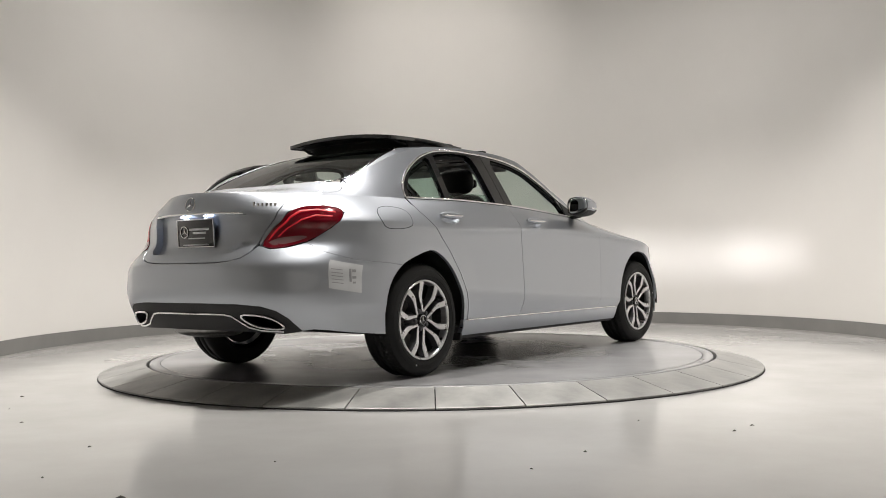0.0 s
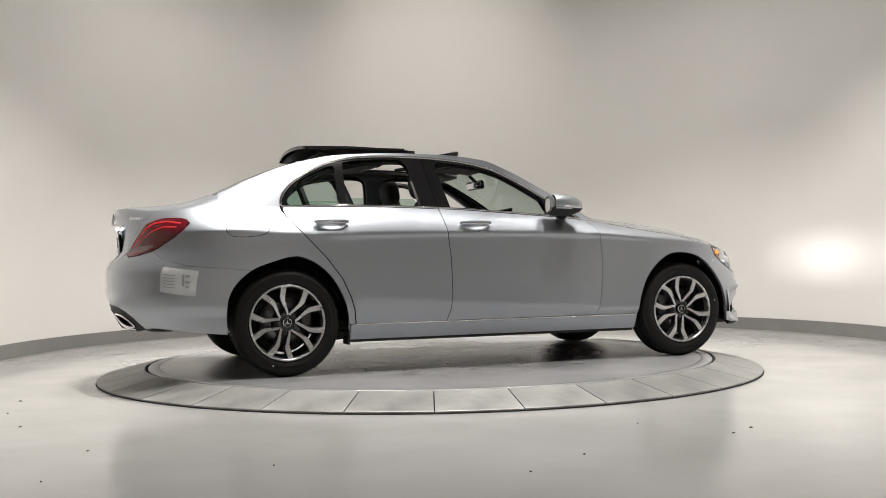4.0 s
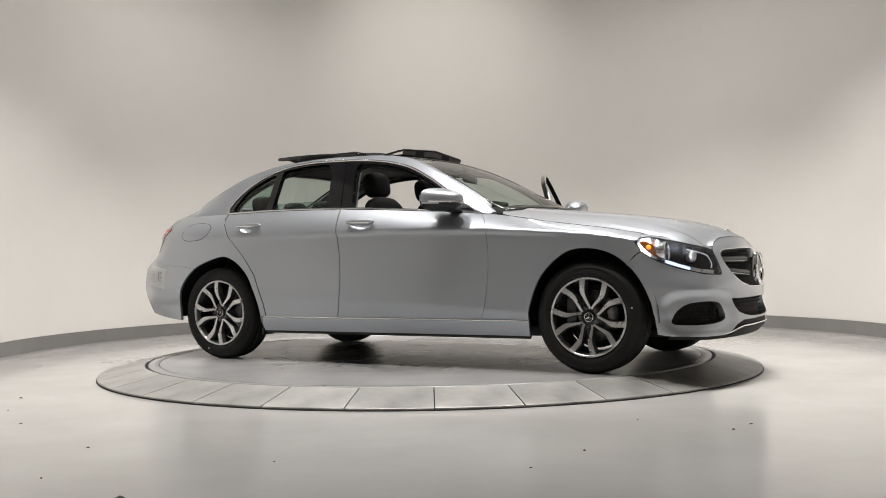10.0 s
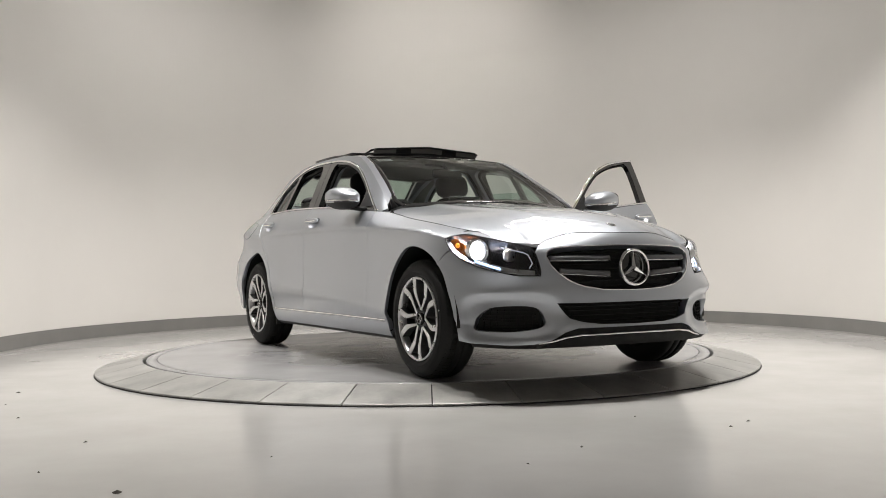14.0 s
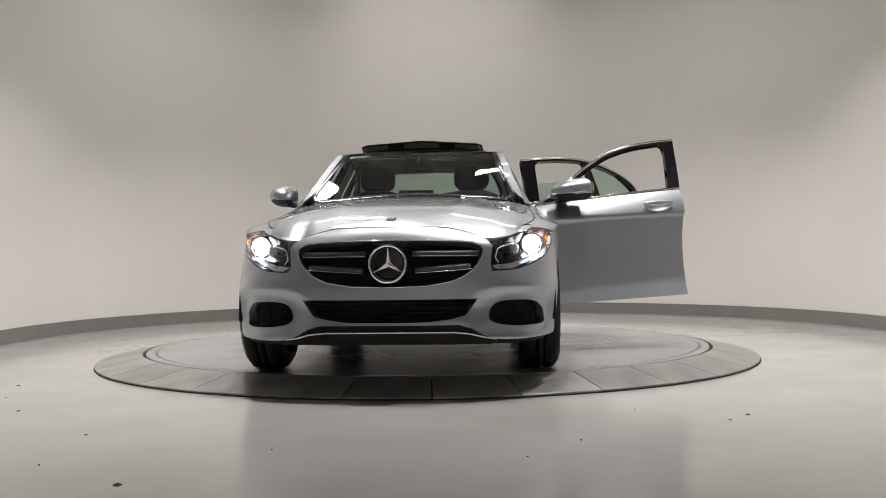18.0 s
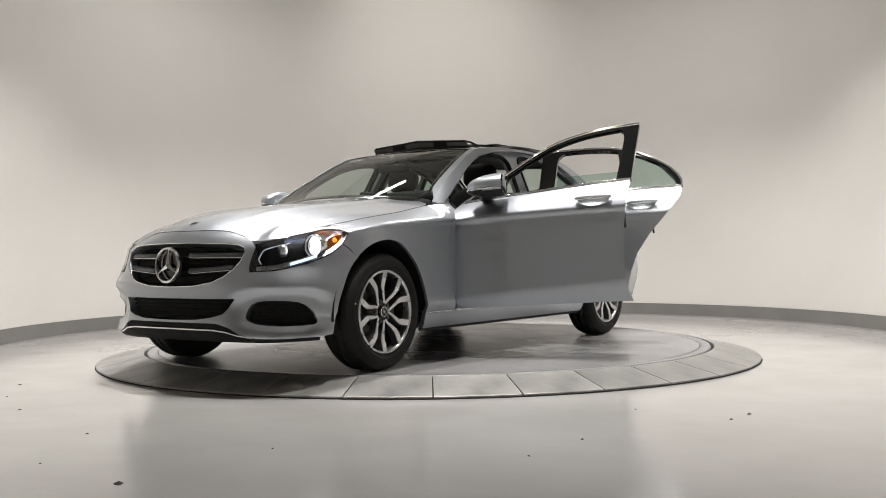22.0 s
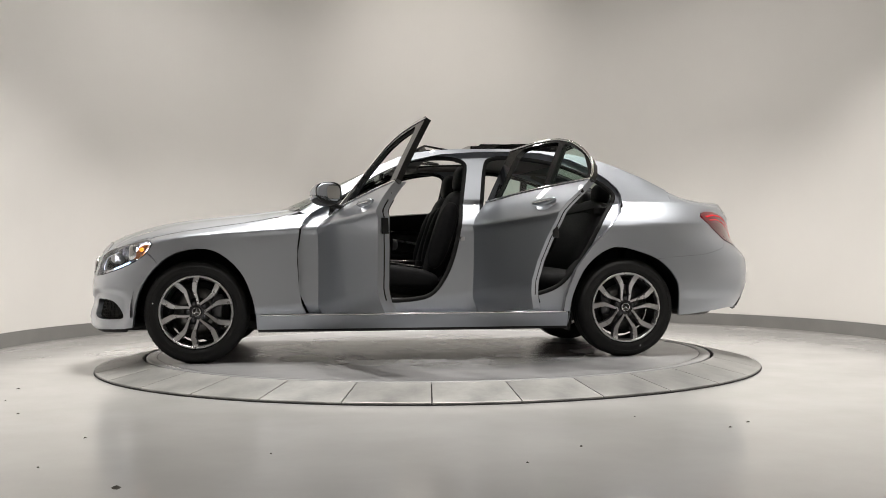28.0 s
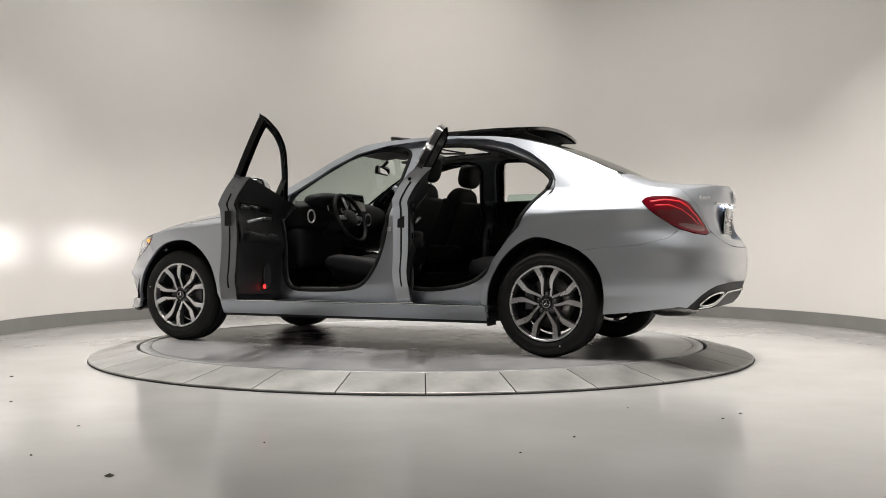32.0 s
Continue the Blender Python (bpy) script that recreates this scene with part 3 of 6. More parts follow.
def ball(name, center, size, mat, parent, turn=(0, 0, 0), power=2.6, label="", segments=24, rings=14):
    """A rounded pillow form: a superellipsoid."""
    def sp(v):
        return math.copysign(abs(v) ** (2 / power), v)
    verts, faces = [], []
    for i in range(rings + 1):
        f = -math.pi / 2 + math.pi * i / rings
        for j in range(segments):
            g = 2 * math.pi * j / segments
            verts.append(pose(*center, *turn) @ Vector((size[0] / 2 * sp(math.cos(f)) * sp(math.cos(g)), size[1] / 2 * sp(math.cos(f)) * sp(math.sin(g)), size[2] / 2 * sp(math.sin(f)))))
    for i in range(rings):
        for j in range(segments):
            a, b = i * segments, (i + 1) * segments
            faces.append((a + j, a + (j + 1) % segments, b + (j + 1) % segments, b + j))
    return mesh_ob(name, verts, faces, mat, parent, True, label)

# ---- the car ----
car = tagged(new("car"), "silver four-door sedan with both driver-side doors open on a turntable", "car")
GAP = 0.0028


def front(q, z):
    """The wall counted from the middle of the nose: q runs over to the car's left."""
    p = wall(X_F + L_F - abs(q), z)
    return p if q >= 0 else Vector((p.x, -p.y, p.z))


def rear(q, z):
    p = wall(X_R - L_R + abs(q), z)
    return p if q >= 0 else Vector((p.x, -p.y, p.z))


def nq(u):
    return X_F + L_F - u


def tq(u):
    return u - X_R + L_R


def arc(cx, cz, r, a0, a1, n=24, squash=1.0):
    return [(cx + r * math.cos(radians(a0 + (a1 - a0) * i / n)), cz + r * squash * math.sin(radians(a0 + (a1 - a0) * i / n))) for i in range(n + 1)]


# outlines in the wall's numbers (u, z)
ARCH_F = [(1.640, 0.235), (1.632, 0.33), (1.62, 0.42), (1.59, 0.54), (1.545, 0.635), (1.49, 0.688), (1.43, 0.712), (1.36, 0.712), (1.285, 0.692), (1.20, 0.635), (1.125, 0.555), (1.08, 0.46), (1.046, 0.35), (1.036, 0.215)]
ARCH_R = [(-1.568, 0.272), (-1.545, 0.39), (-1.508, 0.52), (-1.462, 0.64), (-1.43, 0.692), (-1.39, 0.718), (-1.33, 0.715), (-1.24, 0.675), (-1.155, 0.605), (-1.10, 0.525), (-1.05, 0.415), (-1.035, 0.32), (-1.025, 0.215)]


ARCH_F = [(u, 0.215 + (z - 0.215) * 1.055) for u, z in ARCH_F]
ARCH_R = [(u + (0.022 if u < -1.4 and z < 0.45 else 0.004), 0.215 + (z - 0.215) * 1.05) for u, z in ARCH_R]


def soft_arch(line):
    """An arch rounded along the car's length and given back in the wall's numbers."""
    pts = rounded([(wall(u, z).x, z) for u, z in line], 2, False)
    return [(u_of(x, z), z) for x, z in dense(pts, 0.012, False)]


ARCH_F, ARCH_R = soft_arch(ARCH_F), soft_arch(ARCH_R)
END_R = min(ARCH_R, key=lambda p: abs(p[1] - 0.656) if p[0] < -1.4 else 9)     # where the rear bumper meets the arch
LAMP_F = [(1.609, 0.768), (1.636, 0.789), (1.672, 0.797), (1.80, 0.766), (1.89, 0.743), (2.000, 0.716), (2.010, 0.642), (2.027, 0.570), (1.912, 0.576), (1.775, 0.612), (1.682, 0.657), (1.625, 0.711)]
LAMP_R = [(-1.755, 0.950), (-1.775, 0.975), (-1.83, 0.986), (-1.93, 0.983), (-2.038, 0.948), (-2.138, 0.870), (-2.215, 0.772), (-2.165, 0.753), (-2.065, 0.762), (-1.94, 0.80), (-1.84, 0.868)]
F_EDGE = [(0.690, 0.972), (0.735, 0.925), (0.763, 0.862), (0.777, 0.75), (0.778, 0.64), (0.768, 0.50), (0.75, 0.38), (0.721, 0.312)]
B_EDGE = [(-0.392, 1.047), (-0.375, 0.95), (-0.357, 0.85), (-0.342, 0.733), (-0.337, 0.60), (-0.338, 0.48), (-0.35, 0.38), (-0.375, 0.312)]
R_EDGE = [(-1.4215, 1.053), (-1.4205, 1.02), (-1.40, 0.976), (-1.30, 0.865), (-1.17, 0.73), (-1.073, 0.60), (-1.02, 0.48), (-0.995, 0.40), (-0.985, 0.312)]
SEAM_FB = [(1.642, 0.71), (1.60, 0.69), (1.55, 0.640)]


def belt_line(x0, x1, n=16, drop=0.0):
    us = [x0 + (x1 - x0) * i / n for i in range(n + 1)]
    return [(u, belt_z(wall(u, belt_z(u)).x) - drop) for u in us]


def shifted(line, dx, dz=0.0):
    return [(x + dx, z + dz) for x, z in line]


for side in (1, -1):
    # front wing: door edge, belt line and bonnet edge, headlamp, bumper seam, wheel arch
    wing = F_EDGE[::-1] + belt_line(0.70, 1.41, 16, 0.001)[1:] + [(u_of(x, belt_z(x)), belt_z(x) - 0.001) for x in np.linspace(1.44, wall(1.628, 0.81).x, 9)] + [(1.633, 0.793), (1.606, 0.769), (1.622, 0.713), (1.595, 0.693), (1.552, 0.638)]
    wing += [p for p in ARCH_F if p[0] < 1.547] + [(1.037, 0.312)]
    panel("front_wing", wall, wing, M_PAINT, car, side, res=0.016, depth=0.02)
    # sill under the doors
    panel("sill", wall, [(-1.019, 0.307), (-1.018, 0.212), (1.037, 0.212), (1.036, 0.307)], M_PAINT, car, side, res=0.03, depth=0.03)
    strip("sill_trim", wall, [(-1.0, 0.309), (1.02, 0.309)], M_CHROME, car, side, w=0.006, h=0.007, lift=0.003)
    panel("sill_edge", wall, [(-1.015, 0.210), (-1.015, 0.190), (1.03, 0.190), (1.03, 0.210)], M_BLACK, car, side, res=0.04, depth=0.02, lift=-0.006, label="black plastic under edge")
    # rear quarter, up to the belt
    quarter = [(x - (GAP * 2 if x > -1.41 else 0.0012), z) for x, z in R_EDGE[::-1]] + [(u_of(x, belt_z(x)), belt_z(x)) for x in np.linspace(-1.46, wall(-1.973, 1.036).x, 18)] + [(-2.009, 1.007), (-2.037, 0.986), (-2.086, 0.950), (-2.146, 0.897), (-2.191, 0.840), (-2.221, 0.787), (-2.2195, 0.772)]
    quarter += [(-2.141, 0.872), (-2.039, 0.951), (-1.93, 0.986), (-1.83, 0.989), (-1.772, 0.977), (-1.751, 0.95), (-1.84, 0.864), (-1.94, 0.797), (-1.97, 0.785), (-1.86, 0.735), (-1.66, 0.690), (-1.50, 0.672), END_R]
    quarter += [p for p in ARCH_R if p[0] > END_R[0] + 1e-4] + [(-1.034, 0.312)]
    panel("rear_quarter", wall, quarter, M_PAINT, car, side, res=0.018, depth=0.02)
    # fuel flap on the passenger side
    if side < 0:
        flap = rounded([(-1.592, 0.990), (-1.445, 0.994), (-1.442, 0.90), (-1.465, 0.862), (-1.585, 0.862)], 3)
        panel("fuel_flap", wall, flap, M_PAINT, car, side, res=0.02, depth=0.004, lift=0.0012)
        strip("fuel_flap_gap", wall, flap, M_RUBBER, car, side, w=0.0022, h=0.0012, lift=0.0004, closed=True)
    # arch liners
    for cx in (X_F, X_R):
        verts, faces = [], []
        n = 28
        for i in range(n + 1):
            g = radians(-4 + 188 * i / n)
            for y in (0.862, 0.55):
                verts.append((cx + 0.415 * math.cos(g), side * y, 0.33 + 0.415 * math.sin(g)))
        faces = [(2 * i, 2 * i + 1, 2 * i + 3, 2 * i + 2) for i in range(n)]
        faces.append(tuple(2 * i + 1 for i in range(n + 1)))
        mesh_ob("arch_liner", verts, faces, M_BLACK, car, True)

# front bumper with its openings
GRILLE = [(0.0, 0.7285), (0.11, 0.728), (0.24, 0.723), (0.300, 0.717), (0.318, 0.701), (0.325, 0.672), (0.312, 0.628), (0.278, 0.585), (0.228, 0.546), (0.172, 0.517), (0.09, 0.496), (0.0, 0.490)]
INTAKE = [(0.0, 0.428), (0.14, 0.428), (0.265, 0.429), (0.240, 0.385), (0.217, 0.348), (0.170, 0.329), (0.10, 0.316), (0.0, 0.312)]
SIDE_IN = rounded([(nq(u), z) for u, z in ((1.695, 0.290), (1.725, 0.345), (1.775, 0.394), (1.83, 0.416), (1.985, 0.419), (2.038, 0.398), (2.058, 0.345), (2.03, 0.300), (1.91, 0.284), (1.80, 0.284))], 2)
lamp_low = [(nq(u), z - GAP) for u, z in LAMP_F[7:]]
half = [(0.0, 0.794), (0.15, 0.794), (0.22, 0.793), (0.29, 0.788), (0.33, 0.776), (0.354, 0.757), (nq(2.000) - GAP, 0.730), (nq(2.010) - GAP, 0.642)] + lamp_low + [(nq(1.60), 0.690), (nq(1.550), 0.635)]
half += [(nq(u), z) for u, z in ARCH_F[::-1] if u > 1.549 and z < 0.634] + [(nq(u), z) for u, z in ((1.70, 0.226), (1.80, 0.222), (1.90, 0.218), (2.0, 0.220), (2.07, 0.241), (2.125, 0.280), (2.177, 0.299))] + [(0.0, 0.300)]
half = [p for i, p in enumerate(half) if i == 0 or math.dist(p, half[i - 1]) > 1e-5]
OUT = half[:-1] + [half[-1]] + [(-a, b) for a, b in reversed(half[1:-1])]
mirror_side = [(-a, b) for a, b in SIDE_IN]
panel("front_bumper", front, OUT, M_PAINT, car, 1, holes=[[*GRILLE, *[(-a, b) for a, b in GRILLE[-2:0:-1]]], [*INTAKE, *[(-a, b) for a, b in INTAKE[-2:0:-1]]], SIDE_IN, mirror_side], res=0.018, depth=0.02, hole_depth=0.05)
valance = [(0.0, 0.297), (nq(2.177), 0.296), (nq(2.125), 0.277), (nq(2.07), 0.238), (nq(2.0), 0.216), (nq(1.90), 0.214), (nq(1.80), 0.218), (nq(1.70), 0.222), (nq(1.70), 0.195), (nq(1.95), 0.185), (0.0, 0.19)]
panel("lower_lip", front, [*valance, *[(-a, b) for a, b in valance[-2:0:-1]]], M_RUBBER, car, 1, res=0.03, depth=0.06, lift=-0.012, label="black lower lip")
chrome_lip = [(-nq(2.02), 0.219), (-nq(2.08), 0.232), (-nq(2.13), 0.252), (-nq(2.19), 0.262), (0.0, 0.264), (nq(2.19), 0.262), (nq(2.13), 0.252), (nq(2.08), 0.232), (nq(2.02), 0.219)]
strip("lip_trim", front, chrome_lip, M_CHROME, car, 1, w=0.005, h=0.004, lift=-0.006)
panel("intake_mesh", front, [*INTAKE, *[(-a, b) for a, b in INTAKE[-2:0:-1]]], M_RUBBER, car, 1, res=0.04, depth=0, lift=-0.045)
for k in range(5):
    z = 0.33 + 0.02 * k
    w = 0.165 + (z - 0.33) * 1.0
    strip("intake_slat", front, [(-w, z), (0, z), (w, z)], M_RUBBER, car, 1, w=0.004, h=0.01, lift=-0.035)
for s in (1, -1):
    panel("side_intake", front, [(s * a, b) for a, b in SIDE_IN], M_RUBBER, car, 1, res=0.04, depth=0, lift=-0.042)
    for k in range(9):
        a = 0.345 + 0.036 * k
        strip("intake_slat", front, [(s * a, 0.293), (s * (a - 0.03), 0.40)], M_RUBBER, car, 1, w=0.003, h=0.004, lift=-0.036)
        if k < 6:
            strip("intake_slat", front, [(s * 0.345, 0.30 + 0.018 * k), (s * 0.62, 0.30 + 0.018 * k)], M_RUBBER, car, 1, w=0.003, h=0.004, lift=-0.036)

# radiator grille
grille_all = [*GRILLE, *[(-a, b) for a, b in GRILLE[-2:0:-1]]]
grille = panel("radiator_grille", front, grille_all, M_RUBBER, car, 1, res=0.04, depth=0, lift=-0.055, label="gloss black radiator grille")
strip("grille_frame", front, grille_all, M_CHROME, grille, 1, w=0.003, h=0.004, lift=-0.002, closed=True, label="thin chrome frame")
for z, w, rise in ((0.666, 0.312, 0.0), (0.578, 0.268, 0.02)):
    for s in (1, -1):
        strip("grille_bar", front, [(s * 0.07, z), (s * w, z + rise)], M_DARKALLOY, grille, 1, w=0.016, h=0.016, lift=-0.026, label="dark louvre with chrome edges")
        for dz in (-0.015,):
            strip("grille_bar_edge", front, [(s * 0.07, z + dz), (s * w, z + rise + dz)], M_CHROME, grille, 1, w=0.0024, h=0.005, lift=-0.014, label="chrome edge")
for k in range(7):
    z = 0.515 + 0.032 * k
    w = 0.14 + min(k, 5) * 0.032
    strip("grille_slat", front, [(-w, z), (0, z), (w, z)], M_RUBBER, grille, 1, w=0.003, h=0.006, lift=-0.05)


def emblem(name, center, r, normal, parent, thick=0.008):
    """A ring with a three-pointed star, standing off a surface."""
    e = mesh_ob(name, [], [], None, parent)
    ringp = [(r * math.cos(g), 0, r * math.sin(g)) for g in np.linspace(0, 2 * math.pi, 48, endpoint=False)]
    verts, faces = [], []
    for i in range(48):
        p = Vector(ringp[i])
        out = p.normalized()
        for j in range(8):
            g = 2 * math.pi * j / 8
            verts.append(p + out * (r * 0.085 * math.cos(g)) + Vector((0, thick * math.sin(g), 0)))
    for i in range(48):
        for j in range(8):
            faces.append((i * 8 + j, i * 8 + (j + 1) % 8, ((i + 1) % 48) * 8 + (j + 1) % 8, ((i + 1) % 48) * 8 + j))
    k = len(verts)
    for i in range(3):
        a = math.pi / 2 + 2 * math.pi * i / 3
        tip = Vector((math.cos(a), 0, math.sin(a))) * (r * 0.96)
        s = Vector((-math.sin(a), 0, math.cos(a))) * (r * 0.15)
        b = Vector((math.cos(a), 0, math.sin(a))) * (r * 0.09)
        base = len(verts)
        verts += [tip, b + s, b - s, Vector((0, -thick * 1.2, 0)), Vector((0, thick * 1.2, 0)), -b * 1.0]
        faces += [(base, base + 1, base + 3), (base, base + 3, base + 2), (base, base + 4, base + 1), (base, base + 2, base + 4)]
    n = Vector(normal).normalized()
    xax = Vector((0, 0, 1)).cross(n).normalized()
    zax = n.cross(xax)
    m = Matrix((xax, n, zax)).transposed().to_4x4()
    m.translation = Vector(center)
    me = bpy.data.meshes.new(name)
    me.from_pydata([m @ Vector(v) for v in verts], [], faces)
    me.materials.append(M_CHROME)
    e.data = me
    e["label"] = "chrome star emblem in a ring"
    return e


lathe_badge = emblem("grille_emblem", (2.222, 0, 0.609), 0.092, (1, 0, 0.08), grille, 0.012)
ball("emblem_plate", (2.195, 0, 0.609), (0.02, 0.175, 0.175), M_PIANO, grille, power=2.0)


# headlamps
def headlamp(side):
    pts = LAMP_F
    lens = panel("headlamp", wall, rounded(pts, 1), M_LENS, car, side, res=0.03, depth=0.0, lift=0.002, label="clear headlamp with bright low beam and amber marker")
    lens.visible_shadow = False
    inner = [(u, z) for u, z in pts]
    panel("lamp_housing", wall, inner, M_LAMPBOWL, lens, side, res=0.03, depth=0, lift=-0.165)
    rim_p, rim_n = on(wall, inner, 0, side, 0.03, True)
    verts, faces = [], []
    for p, n in zip(rim_p, rim_n):
        p, n = Vector(p), Vector(n)
        verts += [p - n * 0.001, p - n * 0.168]
    k = len(rim_p)
    faces = [(2 * i, 2 * i + 1, 2 * ((i + 1) % k) + 1, 2 * ((i + 1) % k)) for i in range(k)]
    mesh_ob("lamp_bezel", verts, faces, M_LAMPBOWL, lens, True)
    strip("lamp_edge", wall, rounded(pts, 1), M_RUBBER, lens, side, w=0.0035, h=0.003, lift=-0.001, closed=True)
    # projector: a chrome ring round a dark slot, with the lamp deep inside
    p, n = frame_at(wall, 1.775, 0.705)
    c = Vector((p.x - 0.05, (p.y - 0.015) * side, p.z))
    verts, faces = [], []
    prof = ((0.062, -0.035), (0.062, 0.006), (0.058, 0.012), (0.051, 0.004), (0.047, -0.028))
    for i in range(28):
        g = 2 * math.pi * i / 28
        verts += [c + Vector((d, r * math.cos(g), r * math.sin(g))) for r, d in prof]
    for i in range(28):
        for j in range(4):
            a, b = i * 5, ((i + 1) % 28) * 5
            faces.append((a + j, b + j, b + j + 1, a + j + 1))
    tube = mesh_ob("projector", verts, faces, M_CHROME, lens, True, "chrome projector ring")
    tube.data.materials.append(M_PIANO)
    for poly in tube.data.polygons:
        poly.material_index = 1 if poly.index % 4 == 3 else 0
    w, h, d0, d1 = 0.014, 0.0048, -0.028, -0.095
    verts = [c + Vector((d, sy * w, sz * h)) for d in (d0, d1) for sy, sz in ((-1, -1), (1, -1), (1, 1), (-1, 1))]
    verts += [c + Vector((d0, 0.047 * math.cos(2 * math.pi * i / 24 + math.pi * 1.25), 0.047 * math.sin(2 * math.pi * i / 24 + math.pi * 1.25))) for i in range(24)]
    faces = [(k, (k + 1) % 4, 4 + (k + 1) % 4, 4 + k) for k in range(4)]
    for k in range(4):
        for i in range(6):
            faces.append((k, 8 + (6 * k + i) % 24, 8 + (6 * k + i + 1) % 24))
        faces.append((k, 8 + (6 * k + 6) % 24, (k + 1) % 4))
    shade = mesh_ob("beam_shade", verts, faces, M_PIANO, lens, False, "glowing white projector face round a dark slot")
    shade.data.materials.append(M_BEAMFACE)
    for poly in shade.data.polygons:
        poly.material_index = 0 if poly.index < 4 else 1
    verts = [c + Vector((d1 + 0.002, sy * w * 0.9, sz * h * 0.9)) for sy, sz in ((-1, -1), (1, -1), (1, 1), (-1, 1))]
    mesh_ob("low_beam", verts, [(0, 1, 2, 3)], M_BEAM, lens, False, "bright white low beam")
    # reflector bowl beside it
    p, n = frame_at(wall, 1.905, 0.680)
    ball("reflector", (p.x - 0.05, (p.y - 0.02) * side, p.z), (0.05, 0.10, 0.07), M_SATIN, lens, turn=(0, 0, -35 * side))
    # light guides
    strip("light_guide", wall, [(1.86, 0.735), (1.93, 0.712), (1.975, 0.685), (1.988, 0.64), (1.975, 0.615)], M_DRL2, lens, side, w=0.003, h=0.003, lift=-0.02, label="white daytime running light")
    strip("light_guide", wall, [(1.735, 0.655), (1.77, 0.641), (1.81, 0.626), (1.85, 0.614)], M_DRL, lens, side, w=0.007, h=0.004, lift=-0.022, label="white daytime running light")
    panel("lamp_shelf", wall, [(1.73, 0.648), (1.80, 0.622), (1.90, 0.594), (2.00, 0.586), (2.00, 0.605), (1.90, 0.615), (1.80, 0.645), (1.745, 0.668)], M_SATIN, lens, side, res=0.03, depth=0.03, lift=-0.03)
    panel("side_marker", wall, rounded([(1.630, 0.760), (1.648, 0.782), (1.676, 0.776), (1.706, 0.715), (1.712, 0.675), (1.690, 0.680), (1.648, 0.715)], 1), M_AMBER_PLAIN, lens, side, res=0.03, depth=0.02, lift=-0.012, label="amber side marker")
    q, n = frame_at(wall, 1.666, 0.735)
    ball("marker_bulb", (q.x - n.x * 0.008, (q.y - n.y * 0.008) * side, q.z), (0.03, 0.02, 0.028), M_AMBER, lens, power=2.0, segments=12, rings=8)


M_BEAM = glow("low_beam_light", (1.0, 0.96, 0.97), 62000.0)
M_BEAMFACE = glow("projector_face", (0.95, 0.95, 1.0), 16.0)
M_DRL = glow("running_light", (0.50, 0.68, 1.0), 2.0)
M_DRL2 = glow("light_guide_glow", (0.85, 0.88, 1.0), 0.10)
M_LAMPBOWL = material("lamp_housing_black", (0.16, 0.16, 0.175), 0.2, 0.8)
M_AMBER_PLAIN = material("amber_lens", (0.34, 0.09, 0.008), 0.15, Coat_Weight=1.0)
for side in (1, -1):
    headlamp(side)


# painted strip between lamp and bonnet
tip = belt_z(wall(1.672, 0.81).x) - 0.002
for side in (1, -1):
    panel("lamp_surround", wall, [(1.637, 0.7925), (1.672, 0.8000), (1.73, 0.7850), (1.80, 0.7685), (1.80, 0.7745), (1.72, 0.800), (1.672, tip), (1.634, tip)], M_PAINT, car, side, res=0.016, depth=0.01)

# bonnet
edge_pts = []
for q, z in ((0.0, 0.797), (0.15, 0.797), (0.22, 0.796), (0.29, 0.791), (0.33, 0.779), (0.354, 0.760), (nq(2.000) - 0.002, 0.733), (nq(1.89), 0.747), (nq(1.80), 0.770), (nq(1.72), 0.794), (nq(1.672), belt_z(wall(1.672, 0.81).x))):
    p = front(q, z)
    edge_pts.append((p.y, p.x - 0.002, z))
edge_x = smooth_curve(*[(y, x) for y, x, z in edge_pts])
edge_z = smooth_curve(*[(y, z) for y, x, z in edge_pts])


def hood_surface(x, y):
    """The bonnet, drawn down at its leading edge to meet bumper and lamps."""
    p = hood(x, y)
    a = min(abs(y), edge_pts[-1][0])
    xe = edge_x(a)
    d = max(xe - x, 0)
    p.z += (edge_z(a) - hood(xe, a).z) * math.exp(-(d / 0.19) ** 1.5)
    return p


HO = [(0.865, 0.0), (0.862, 0.25), (0.835, 0.45), (0.785, 0.60), (0.775, 0.66), (0.81, 0.725), (0.87, 0.748)]
HO += [(x, edge_y(x) - 0.001) for x in np.linspace(0.92, edge_pts[-1][1] - 0.03, 24)]
HO += [(edge_x(y), y) for y in (edge_pts[-1][0] + 0.0, 0.70, 0.66, 0.62, 0.58, 0.54, 0.50, 0.46, 0.42, 0.38, 0.30, 0.20, 0.10, 0.0) if y <= edge_pts[-1][0]]
bonnet = panel("bonnet", hood_surface, [*HO, *[(x, -y) for x, y in HO[-2:0:-1]]], M_PAINT, car, 1, res=0.025, depth=0.015)
for s in (1, -1):
    strip("bonnet_gap", hood_surface, [(x, s * edge_y(x)) for x in np.linspace(0.90, edge_pts[-1][1] - 0.035, 28)], M_RUBBER, bonnet, 1, w=0.003, h=0.0015, lift=0.0)
strip("bonnet_gap", hood_surface, [(edge_x(abs(y)) + 0.001, y) for y in np.linspace(-0.52, 0.52, 40)], M_RUBBER, bonnet, 1, w=0.0025, h=0.0015, lift=0.0)
ball("bonnet_badge", (2.035, 0, hood_surface(2.035, 0).z + 0.001), (0.05, 0.055, 0.006), M_CHROME, bonnet, turn=(0, 22, 0), power=2.0, segments=20, rings=8, label="small round chrome badge")
